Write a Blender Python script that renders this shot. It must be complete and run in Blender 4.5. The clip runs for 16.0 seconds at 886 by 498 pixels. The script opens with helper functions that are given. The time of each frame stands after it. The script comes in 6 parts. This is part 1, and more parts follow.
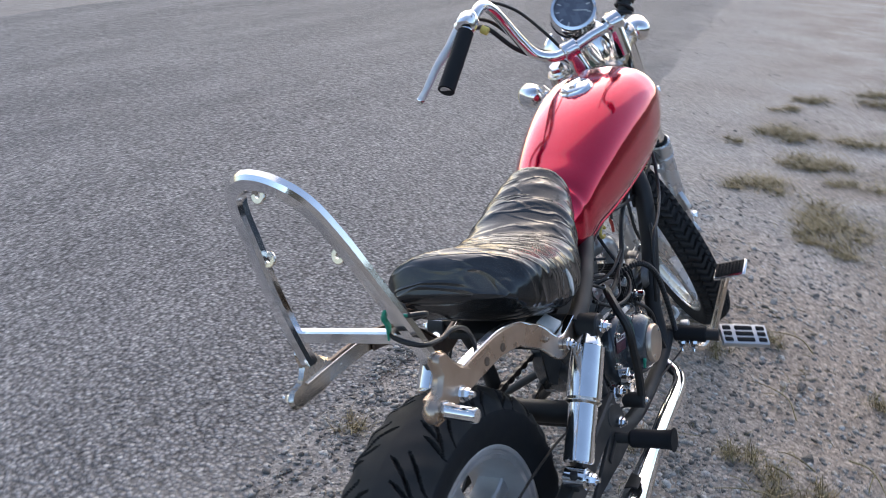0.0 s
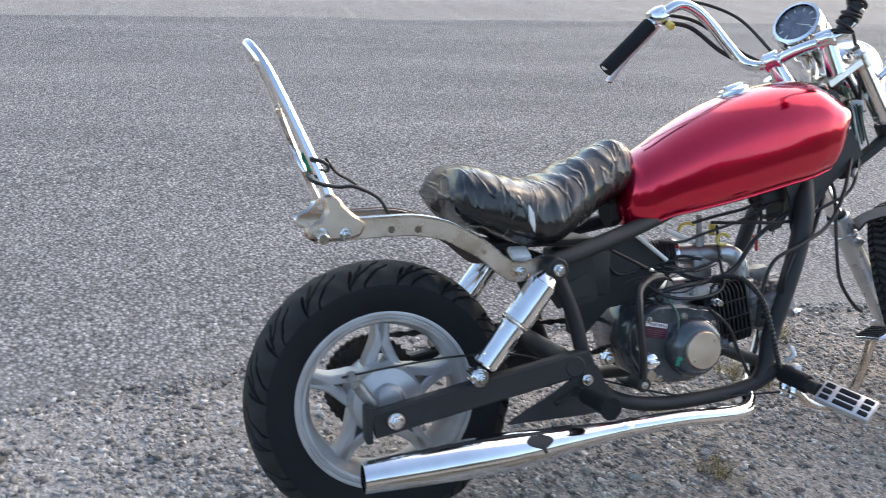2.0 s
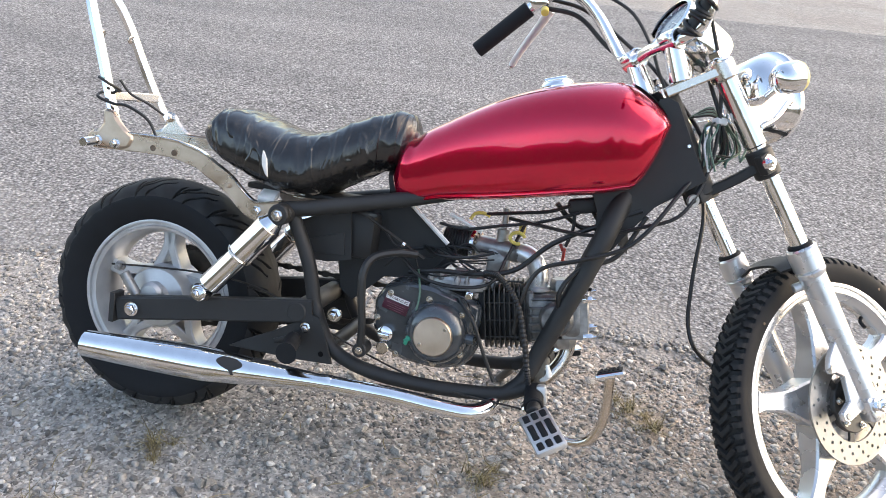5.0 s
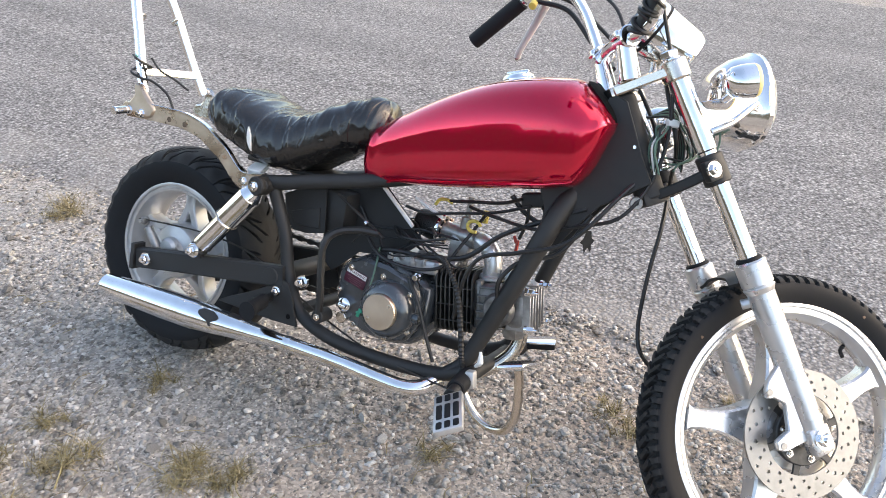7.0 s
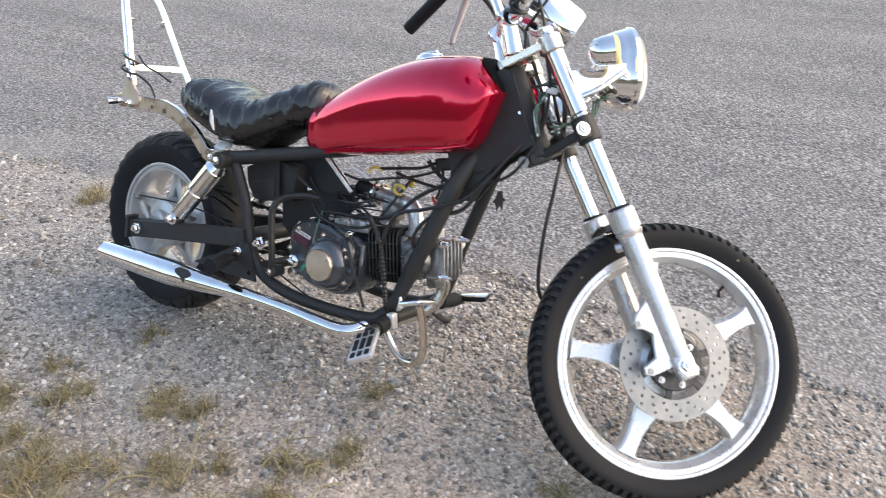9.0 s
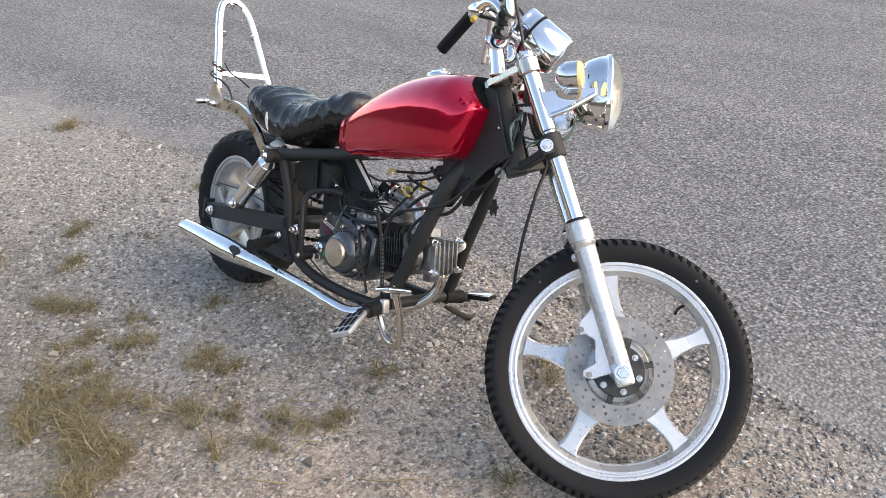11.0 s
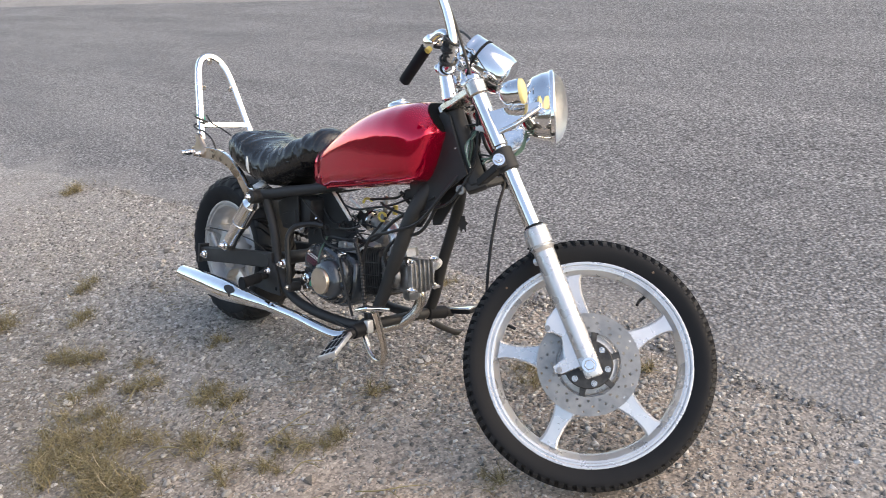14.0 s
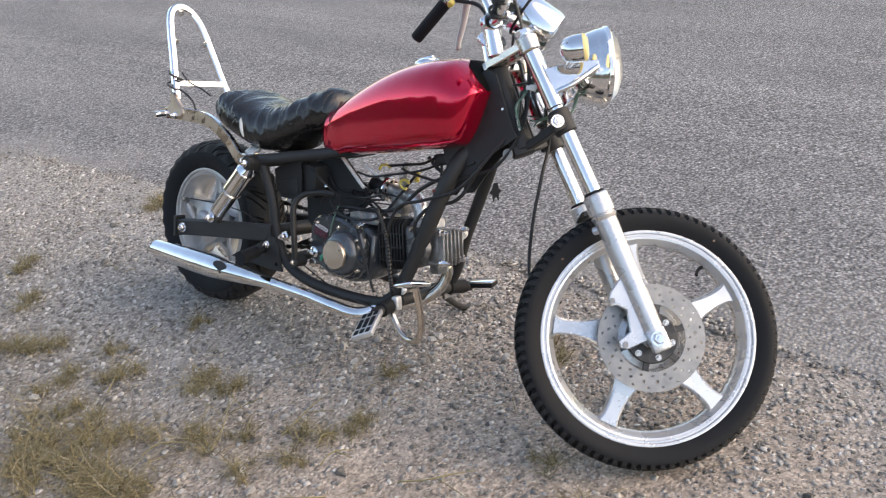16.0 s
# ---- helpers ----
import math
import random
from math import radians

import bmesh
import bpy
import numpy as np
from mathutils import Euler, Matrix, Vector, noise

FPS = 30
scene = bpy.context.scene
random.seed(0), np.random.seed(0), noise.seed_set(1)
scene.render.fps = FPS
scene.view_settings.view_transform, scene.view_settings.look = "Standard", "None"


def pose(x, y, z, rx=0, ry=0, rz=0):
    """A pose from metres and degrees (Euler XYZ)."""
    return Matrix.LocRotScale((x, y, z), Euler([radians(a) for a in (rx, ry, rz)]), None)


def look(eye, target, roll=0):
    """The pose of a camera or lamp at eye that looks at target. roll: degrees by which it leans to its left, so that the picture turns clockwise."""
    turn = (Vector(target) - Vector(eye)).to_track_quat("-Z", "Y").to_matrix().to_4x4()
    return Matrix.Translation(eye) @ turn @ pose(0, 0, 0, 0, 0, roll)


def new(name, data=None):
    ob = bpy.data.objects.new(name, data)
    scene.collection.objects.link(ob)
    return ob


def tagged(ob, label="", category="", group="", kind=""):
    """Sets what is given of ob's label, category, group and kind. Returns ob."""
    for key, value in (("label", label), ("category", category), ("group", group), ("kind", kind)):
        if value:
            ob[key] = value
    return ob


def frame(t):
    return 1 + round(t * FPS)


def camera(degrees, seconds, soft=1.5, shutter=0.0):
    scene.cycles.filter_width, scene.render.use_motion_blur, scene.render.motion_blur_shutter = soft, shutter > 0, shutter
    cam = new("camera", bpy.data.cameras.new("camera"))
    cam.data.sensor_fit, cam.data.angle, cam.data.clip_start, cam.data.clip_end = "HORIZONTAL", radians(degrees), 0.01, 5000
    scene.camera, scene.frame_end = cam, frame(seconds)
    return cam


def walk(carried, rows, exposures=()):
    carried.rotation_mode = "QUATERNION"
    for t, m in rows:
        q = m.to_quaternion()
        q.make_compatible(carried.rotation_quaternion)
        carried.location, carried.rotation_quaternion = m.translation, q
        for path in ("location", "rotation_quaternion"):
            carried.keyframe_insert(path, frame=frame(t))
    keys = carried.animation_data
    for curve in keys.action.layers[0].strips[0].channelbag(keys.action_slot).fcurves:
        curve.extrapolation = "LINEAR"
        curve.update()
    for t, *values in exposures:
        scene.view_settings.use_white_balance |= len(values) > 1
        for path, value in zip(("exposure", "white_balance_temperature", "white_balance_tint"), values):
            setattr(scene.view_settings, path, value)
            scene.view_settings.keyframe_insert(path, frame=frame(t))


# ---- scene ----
cam = camera(57.85, 16.0, soft=0.85, shutter=0.35)
# seconds, place, turn
ROWS = [
    (0, -0.7818, -0.3011, 1.0910, 66.376, -2.081, -60.868),
    (0.2, -0.7690, -0.3920, 1.0900, 67.307, -3.691, -56.610),
    (0.5, -0.6687, -0.5107, 1.0700, 68.098, -4.410, -52.307),
    (0.7, -0.6030, -0.6070, 1.0580, 65.744, -6.113, -45.361),
    (1, -0.5173, -0.6882, 1.0551, 65.568, -3.914, -35.986),
    (1.2, -0.4920, -0.7780, 1.0650, 67.152, -3.964, -27.857),
    (1.5, -0.4204, -0.9679, 1.0723, 67.085, -4.366, -17.394),
    (1.7, -0.3980, -1.0200, 1.0850, 64.977, -4.623, -17.070),
    (2, -0.3009, -1.1255, 1.0719, 66.227, -4.184, -16.587),
    (2.2, -0.2470, -1.1370, 1.0610, 65.123, -6.993, -16.351),
    (2.5, -0.1111, -1.2021, 1.0432, 63.529, -3.652, -8.747),
    (2.7, -0.0330, -1.2260, 1.0370, 63.172, -2.410, -5.278),
    (3, 0.0571, -1.2327, 1.0174, 63.760, -1.775, -1.271),
    (3.2, 0.1440, -1.2530, 1.0280, 65.128, -1.633, 4.042),
    (3.5, 0.2892, -1.3072, 1.0465, 64.633, -2.464, 7.927),
    (3.7, 0.3600, -1.3000, 1.0830, 63.102, -1.873, 7.098),
    (4, 0.4803, -1.3073, 1.0605, 64.062, -3.534, 6.568),
    (4.2, 0.5537, -1.2829, 1.0731, 63.731, -5.377, 7.066),
    (6.3, 1.1943, -1.2292, 1.1731, 63.188, -2.889, 24.836),
    (6.5, 1.2241, -1.1977, 1.1736, 62.020, -3.637, 26.298),
    (7, 1.2946, -1.1461, 1.1917, 61.279, -3.094, 28.576),
    (7.5, 1.4151, -1.1591, 1.2044, 61.219, -2.017, 34.462),
    (8, 1.5303, -1.1861, 1.2102, 61.791, -1.564, 36.692),
    (8.5, 1.6079, -1.1904, 1.2181, 62.633, -0.332, 34.455),
    (9, 1.6912, -1.1942, 1.2233, 61.397, 0.295, 32.904),
    (9.2, 1.7251, -1.1859, 1.2298, 60.852, 0.257, 32.052),
    (11.3, 2.2053, -1.0584, 1.2827, 63.175, 2.297, 47.853),
    (11.5, 2.2472, -1.0649, 1.2884, 63.978, 2.880, 47.202),
    (12, 2.3043, -1.0735, 1.2801, 65.150, 3.966, 44.400),
    (12.5, 2.3267, -1.0573, 1.2723, 64.779, 5.452, 41.866),
    (13, 2.3345, -1.0459, 1.2772, 65.474, 5.659, 41.396),
    (13.5, 2.3186, -1.0537, 1.2779, 65.247, 6.196, 43.022),
    (14, 2.2987, -1.0607, 1.2827, 64.784, 7.299, 45.375),
    (14.5, 2.2714, -1.0768, 1.2687, 65.489, 6.494, 47.343),
    (15, 2.1952, -1.1173, 1.2496, 65.088, 3.769, 45.193),
    (15.5, 2.0377, -1.1604, 1.2657, 63.556, 4.297, 37.397),
    (16, 1.9480, -1.2089, 1.2459, 62.255, 4.182, 37.939),
]
# seconds, stops, kelvin, tint
EXPOSURES = [(0.0, 0.95, 6550, 12), (0.5, 1.0, 6500, 11), (1.0, 1.26, 6550, 10), (1.5, 1.1, 6600, 10), (2.0, 1.4, 6850, 10), (2.5, 1.58, 7150, 10), (4.0, 1.83, 7550, 11), (7.0, 1.82, 7700, 12), (9.0, 1.67, 7650, 12), (11.5, 1.4, 7650, 12), (16.0, 1.35, 7600, 13)]
walk(cam, [(t, pose(*p)) for t, *p in ROWS], EXPOSURES)

# ---- light ----
world = bpy.data.worlds.new("sky")
scene.world = world
world.use_nodes = True
wn = world.node_tree
sky = wn.nodes.new("ShaderNodeTexSky")
sky.sky_type, sky.sun_disc = "NISHITA", False
SUN_UP, SUN_ROUND = 32.0, 66.0
sky.sun_elevation, sky.sun_rotation = radians(SUN_UP), radians(SUN_ROUND)
sky.dust_density, sky.air_density = 1.5, 1.0
wn.links.new(sky.outputs[0], wn.nodes["Background"].inputs[0])
wn.nodes["Background"].inputs[1].default_value = 0.15
sun = new("sun", bpy.data.lights.new("sun", "SUN"))
sun.data.energy, sun.data.angle, sun.data.color = 0.48, radians(85), (1.0, 0.84, 0.68)
sd = Vector((math.sin(radians(SUN_ROUND)) * math.cos(radians(SUN_UP)), math.cos(radians(SUN_ROUND)) * math.cos(radians(SUN_UP)), math.sin(radians(SUN_UP))))
sun.matrix_world = look(sd * 20, (0, 0, 0))


# ---- materials ----
def nodes_of(name):
    m = bpy.data.materials.new(name)
    m.use_nodes = True
    t = m.node_tree
    return m, t, t.nodes["Principled BSDF"]


def add(t, kind, **values):
    n = t.nodes.new(kind)
    for k, v in values.items():
        n.inputs[k].default_value = v
    return n


def ramp(t, source, stops):
    r = t.nodes.new("ShaderNodeValToRGB")
    e = r.color_ramp.elements
    while len(e) < len(stops):
        e.new(0.5)
    for el, (p, c) in zip(e, stops):
        el.position = p
        el.color = (*c, 1) if len(c) == 3 else c
    t.links.new(source, r.inputs[0])
    return r.outputs[0]


def grey(v):
    return (v, v, v)


def coat(name, dark, light, rough=(0.4, 0.6), metal=0.0, scale=40.0, bump=0.1, fine=400.0, dist=0.001, clear=0.0, shine=0.5):
    """A surface of two tones mixed by noise at two scales, with relief and uneven gloss."""
    m, t, b = nodes_of(name)
    co = t.nodes.new("ShaderNodeTexCoord")
    n1 = add(t, "ShaderNodeTexNoise", Scale=scale, Detail=6.0)
    n2 = add(t, "ShaderNodeTexNoise", Scale=fine, Detail=3.0)
    for n in (n1, n2):
        t.links.new(co.outputs["Object"], n.inputs["Vector"])
    t.links.new(ramp(t, n1.outputs["Fac"], [(0.3, dark), (0.7, light)]), b.inputs["Base Color"])
    t.links.new(ramp(t, n1.outputs["Fac"], [(0.3, grey(rough[0])), (0.7, grey(rough[1]))]), b.inputs["Roughness"])
    b.inputs["Metallic"].default_value = metal
    b.inputs["Coat Weight"].default_value = clear
    b.inputs["Specular IOR Level"].default_value = shine
    b.inputs["Coat Roughness"].default_value = 0.05
    bp = add(t, "ShaderNodeBump", Strength=bump, Distance=dist)
    t.links.new(n2.outputs["Fac"], bp.inputs["Height"])
    t.links.new(bp.outputs[0], b.inputs["Normal"])
    return m


CHROME = coat("chrome", grey(0.82), grey(0.92), (0.05, 0.13), 1.0, 25, 0.03, 150)
WORN = coat("worn_chrome", (0.62, 0.55, 0.47), (0.74, 0.7, 0.64), (0.12, 0.3), 1.0, 30, 0.08, 200)
SILVER = coat("silver_paint", grey(0.6), grey(0.7), (0.22, 0.34), 0.7, 20, 0.05, 500)
ALLOY = coat("cast_alloy", grey(0.5), grey(0.62), (0.32, 0.5), 0.7, 30, 0.12, 500)
STEEL = coat("disc_steel", (0.24, 0.235, 0.225), (0.36, 0.352, 0.34), (0.34, 0.52), 0.8, 40, 0.05, 300)
BLACK = coat("black_paint", grey(0.014), grey(0.024), (0.5, 0.68), 0.0, 30, 0.08, 300)
PLASTIC = coat("black_plastic", grey(0.011), grey(0.022), (0.5, 0.7), 0.0, 25, 0.1, 300)
RUBBER = coat("rubber", (0.011, 0.0118, 0.0135), (0.017, 0.018, 0.02), (0.6, 0.8), 0.0, 30, 0.15, 500, shine=0.2)
TREAD = coat("dusty_tread", (0.018, 0.018, 0.018), (0.036, 0.0355, 0.035), (0.6, 0.8), 0.0, 18, 0.2, 500, shine=0.25)
CABLE = coat("cable_sheath", grey(0.01), grey(0.018), (0.35, 0.5), 0.0, 60, 0.05, 400)
CASE = coat("engine_paint", (0.05, 0.058, 0.065), (0.085, 0.096, 0.106), (0.18, 0.3), 0.4, 25, 0.08, 400, clear=0.7)
LEVER = coat("bare_lever_alloy", grey(0.66), grey(0.78), (0.3, 0.42), 0.25, 40, 0.05, 400)
HOLLOW_BLACK = coat("dull_black", grey(0.005), grey(0.01), (0.7, 0.9), 0.0, 30, 0.05, 300, shine=0.1)
FIN = coat("black_fins", (0.022, 0.022, 0.022), (0.075, 0.073, 0.07), (0.3, 0.5), 0.5, 60, 0.15, 400)
GREYMETAL = coat("grey_casting", (0.26, 0.257, 0.25), (0.46, 0.452, 0.44), (0.32, 0.52), 0.8, 50, 0.2, 400)
HEADGREY = coat("oily_head_casting", (0.1, 0.098, 0.095), (0.3, 0.294, 0.285), (0.32, 0.52), 0.7, 45, 0.2, 400)
RUST = coat("rusty_steel", (0.10, 0.055, 0.03), (0.2, 0.15, 0.11), (0.6, 0.8), 0.3, 60, 0.25, 500)
COVER = coat("brushed_cover", (0.6, 0.5, 0.4), (0.72, 0.61, 0.5), (0.32, 0.45), 1.0, 30, 0.05, 600)
OILY = coat("oily_steel", (0.02, 0.018, 0.016), (0.06, 0.052, 0.045), (0.35, 0.55), 0.5, 60, 0.2, 400)
# tan base colour holds the ground's reflection in the rail's chrome
RAIL = coat("tan_chrome", (0.42, 0.3, 0.215), (0.64, 0.51, 0.4), (0.2, 0.38), 0.9, 22, 0.12, 150)
DARK_BROWN = coat("dark_brown_steel", (0.12, 0.08, 0.06), (0.26, 0.19, 0.15), (0.4, 0.6), 0.5, 30, 0.2, 300)
AMBER = coat("amber_lens", (0.78, 0.64, 0.26), (0.86, 0.74, 0.36), (0.15, 0.25), 0.0, 20, 0.02, 100)
YELLOW = coat("yellow_plastic", (0.6, 0.45, 0.08), (0.72, 0.56, 0.14), (0.35, 0.5), 0.0, 20, 0.02, 100)
WHITE = coat("white_tape", (0.7, 0.69, 0.66), (0.82, 0.81, 0.78), (0.4, 0.55), 0.0, 60, 0.05, 200)
GREEN = coat("green_tape", (0.01, 0.22, 0.13), (0.02, 0.32, 0.2), (0.4, 0.55), 0.0, 60, 0.05, 200)
REDBIT = coat("red_plastic", (0.35, 0.03, 0.02), (0.45, 0.05, 0.03), (0.4, 0.5), 0.0, 60, 0.05, 200)
MAROON = coat("maroon_label", (0.05, 0.008, 0.02), (0.08, 0.012, 0.03), (0.3, 0.4), 0.0, 60, 0.03, 200)
LINES = coat("faded_print", (0.14, 0.06, 0.08), (0.22, 0.1, 0.12), (0.4, 0.5), 0.0, 60, 0.03, 200)
DIAL = coat("dial_face", (0.1, 0.11, 0.14), (0.15, 0.16, 0.2), (0.2, 0.35), 0.0, 60, 0.03, 200, clear=1.0)
WIRE = coat("green_wire", (0.05, 0.12, 0.09), (0.12, 0.2, 0.15), (0.4, 0.5), 0.0, 60, 0.03, 200)


def candy_red():
    m, t, b = nodes_of("candy_red")
    co = t.nodes.new("ShaderNodeTexCoord")
    fl = add(t, "ShaderNodeTexVoronoi", Scale=1400.0)
    n = add(t, "ShaderNodeTexNoise", Scale=6.0, Detail=4.0)
    for q in (fl, n):
        t.links.new(co.outputs["Object"], q.inputs["Vector"])
    t.links.new(ramp(t, n.outputs["Fac"], [(0.3, (0.62, 0.001, 0.034)), (0.7, (0.69, 0.001, 0.043))]), b.inputs["Base Color"])
    b.inputs["Metallic"].default_value = 0.76
    b.inputs["Roughness"].default_value = 0.11
    b.inputs["Specular IOR Level"].default_value = 0.1
    b.inputs["Coat Weight"].default_value = 1.0
    b.inputs["Coat Roughness"].default_value = 0.008
    b.inputs["Coat IOR"].default_value = 1.56
    bp = add(t, "ShaderNodeBump", Strength=0.04, Distance=0.0005)
    t.links.new(fl.outputs["Distance"], bp.inputs["Height"])
    t.links.new(bp.outputs[0], b.inputs["Normal"])
    return m


RED = candy_red()


def taped():
    """Black tape wound across the saddle: overlapping bands and creases."""
    m, t, b = nodes_of("black_tape")
    co = t.nodes.new("ShaderNodeTexCoord")
    mp = t.nodes.new("ShaderNodeMapping")
    mp.inputs["Rotation"].default_value = (0.2, 0.1, 0.35)
    t.links.new(co.outputs["Object"], mp.inputs["Vector"])
    w = t.nodes.new("ShaderNodeTexWave")
    w.inputs["Scale"].default_value = 7.0
    w.inputs["Distortion"].default_value = 1.6
    w.inputs["Detail"].default_value = 2.0
    w.wave_profile = "SAW"
    t.links.new(mp.outputs[0], w.inputs["Vector"])
    n = add(t, "ShaderNodeTexNoise", Scale=22.0, Detail=5.0, Distortion=1.2)
    t.links.new(mp.outputs[0], n.inputs["Vector"])
    t.links.new(ramp(t, n.outputs["Fac"], [(0.3, grey(0.009)), (0.7, grey(0.02))]), b.inputs["Base Color"])
    t.links.new(ramp(t, n.outputs["Fac"], [(0.3, grey(0.1)), (0.7, grey(0.27))]), b.inputs["Roughness"])
    b.inputs["Specular IOR Level"].default_value = 0.7
    b1 = add(t, "ShaderNodeBump", Strength=0.25, Distance=0.002)
    t.links.new(w.outputs["Fac"], b1.inputs["Height"])
    last = b1
    # thin pulled creases that run round the saddle, in two slants
    for turn, stretch, deep in (((0.1, 0.0, 0.3), (17.0, 3.0, 4.0), 0.0022), ((0.0, 0.35, -0.5), (13.0, 3.5, 3.0), 0.0016), ((0.3, -0.5, 0.9), (19.0, 5.0, 5.0), 0.001)):
        st = t.nodes.new("ShaderNodeMapping")
        st.inputs["Rotation"].default_value = turn
        st.inputs["Scale"].default_value = stretch
        t.links.new(co.outputs["Object"], st.inputs["Vector"])
        cr = add(t, "ShaderNodeTexNoise", Scale=1.0, Detail=2.0, Roughness=0.4, Distortion=0.7)
        t.links.new(st.outputs[0], cr.inputs["Vector"])
        line = ramp(t, cr.outputs["Fac"], [(0.475, grey(0.0)), (0.5, grey(1.0)), (0.525, grey(0.0))])
        bp = add(t, "ShaderNodeBump", Strength=0.55, Distance=deep)
        t.links.new(line, bp.inputs["Height"])
        t.links.new(last.outputs[0], bp.inputs["Normal"])
        last = bp
    t.links.new(last.outputs[0], b.inputs["Normal"])
    return m


TAPE = taped()


def clear_lens():
    m, t, b = nodes_of("lens_glass")
    b.inputs["Base Color"].default_value = (0.95, 0.95, 0.92, 1)
    b.inputs["Transmission Weight"].default_value = 1.0
    b.inputs["Roughness"].default_value = 0.28
    b.inputs["IOR"].default_value = 1.45
    w = t.nodes.new("ShaderNodeTexWave")
    w.inputs["Scale"].default_value = 60.0
    bp = add(t, "ShaderNodeBump", Strength=0.25, Distance=0.002)
    co = t.nodes.new("ShaderNodeTexCoord")
    t.links.new(co.outputs["Object"], w.inputs["Vector"])
    t.links.new(w.outputs["Fac"], bp.inputs["Height"])
    t.links.new(bp.outputs[0], b.inputs["Normal"])
    return m


LENS = clear_lens()


def asphalt():
    m, t, b = nodes_of("asphalt")
    co = t.nodes.new("ShaderNodeTexCoord")
    st = add(t, "ShaderNodeTexVoronoi", Scale=92.0, Randomness=1.0)
    st2 = add(t, "ShaderNodeTexNoise", Scale=75.0, Detail=3.0, Roughness=0.6)
    big = add(t, "ShaderNodeTexNoise", Scale=0.9, Detail=5.0)
    for q in (st, st2):
        t.links.new(co.outputs["Object"], q.inputs["Vector"])
    along = t.nodes.new("ShaderNodeMapping")
    along.inputs["Rotation"].default_value = (0, 0, -0.11)
    along.inputs["Scale"].default_value = (0.45, 2.4, 1.0)
    t.links.new(co.outputs["Object"], along.inputs["Vector"])
    t.links.new(along.outputs[0], big.inputs["Vector"])
    stone = ramp(t, st.outputs["Color"], [(0.0, (0.17, 0.169, 0.17)), (0.4, (0.255, 0.252, 0.25)), (0.75, (0.335, 0.329, 0.324)), (1.0, (0.5, 0.49, 0.475))])
    gap = ramp(t, st.outputs["Distance"], [(0.3, (1.12, 1.12, 1.12)), (0.68, grey(0.53))])
    mx = t.nodes.new("ShaderNodeMix")
    mx.data_type, mx.blend_type = "RGBA", "MULTIPLY"
    mx.inputs["Factor"].default_value = 1.0
    t.links.new(stone, mx.inputs["A"])
    t.links.new(gap, mx.inputs["B"])
    # clumps lighter and pits darker, by the noise that also shapes them
    pit = t.nodes.new("ShaderNodeMix")
    pit.data_type, pit.blend_type = "RGBA", "MULTIPLY"
    pit.inputs["Factor"].default_value = 1.0
    t.links.new(mx.outputs["Result"], pit.inputs["A"])
    t.links.new(ramp(t, st2.outputs["Fac"], [(0.34, grey(0.5)), (0.48, grey(0.98)), (0.66, grey(1.25))]), pit.inputs["B"])
    mx = pit
    sc = t.nodes.new("ShaderNodeMix")
    sc.data_type, sc.blend_type = "RGBA", "MULTIPLY"
    sc.inputs["Factor"].default_value = 1.0
    t.links.new(mx.outputs["Result"], sc.inputs["A"])
    t.links.new(ramp(t, big.outputs["Fac"], [(0.3, (0.88, 0.865, 0.85)), (0.7, (1.23, 1.195, 1.155))]), sc.inputs["B"])
    # sand blown over the edge of the road
    dot = t.nodes.new("ShaderNodeVectorMath")
    dot.operation = "DOT_PRODUCT"
    dot.inputs[1].default_value = (-0.108, 1.0, 0.0)
    t.links.new(co.outputs["Object"], dot.inputs[0])
    drift = add(t, "ShaderNodeTexNoise", Scale=2.2, Detail=7.0)
    t.links.new(co.outputs["Object"], drift.inputs["Vector"])
    mul = t.nodes.new("ShaderNodeMath")
    mul.operation = "MULTIPLY_ADD"
    mul.inputs[1].default_value = 1.3
    t.links.new(drift.outputs["Fac"], mul.inputs[0])
    away = t.nodes.new("ShaderNodeMath")
    away.operation = "MULTIPLY_ADD"
    away.inputs[1].default_value = -0.9
    away.inputs[2].default_value = 0.55
    t.links.new(dot.outputs["Value"], away.inputs[0])
    t.links.new(away.outputs[0], mul.inputs[2])
    sand = t.nodes.new("ShaderNodeMix")
    sand.data_type = "RGBA"
    t.links.new(ramp(t, mul.outputs[0], [(0.45, grey(0.0)), (1.0, grey(0.75))]), sand.inputs["Factor"])
    t.links.new(sc.outputs["Result"], sand.inputs["A"])
    sand.inputs["B"].default_value = (0.37, 0.345, 0.31, 1)
    t.links.new(sand.outputs["Result"], b.inputs["Base Color"])
    b.inputs["Roughness"].default_value = 0.85
    b.inputs["Specular IOR Level"].default_value = 0.2
    b1 = add(t, "ShaderNodeBump", Strength=0.9, Distance=0.005)
    b1.invert = True
    t.links.new(st.outputs["Distance"], b1.inputs["Height"])
    b2 = add(t, "ShaderNodeBump", Strength=0.7, Distance=0.006)
    t.links.new(st2.outputs["Fac"], b2.inputs["Height"])
    t.links.new(b1.outputs[0], b2.inputs["Normal"])
    t.links.new(b2.outputs[0], b.inputs["Normal"])
    return m


ASPHALT = asphalt()


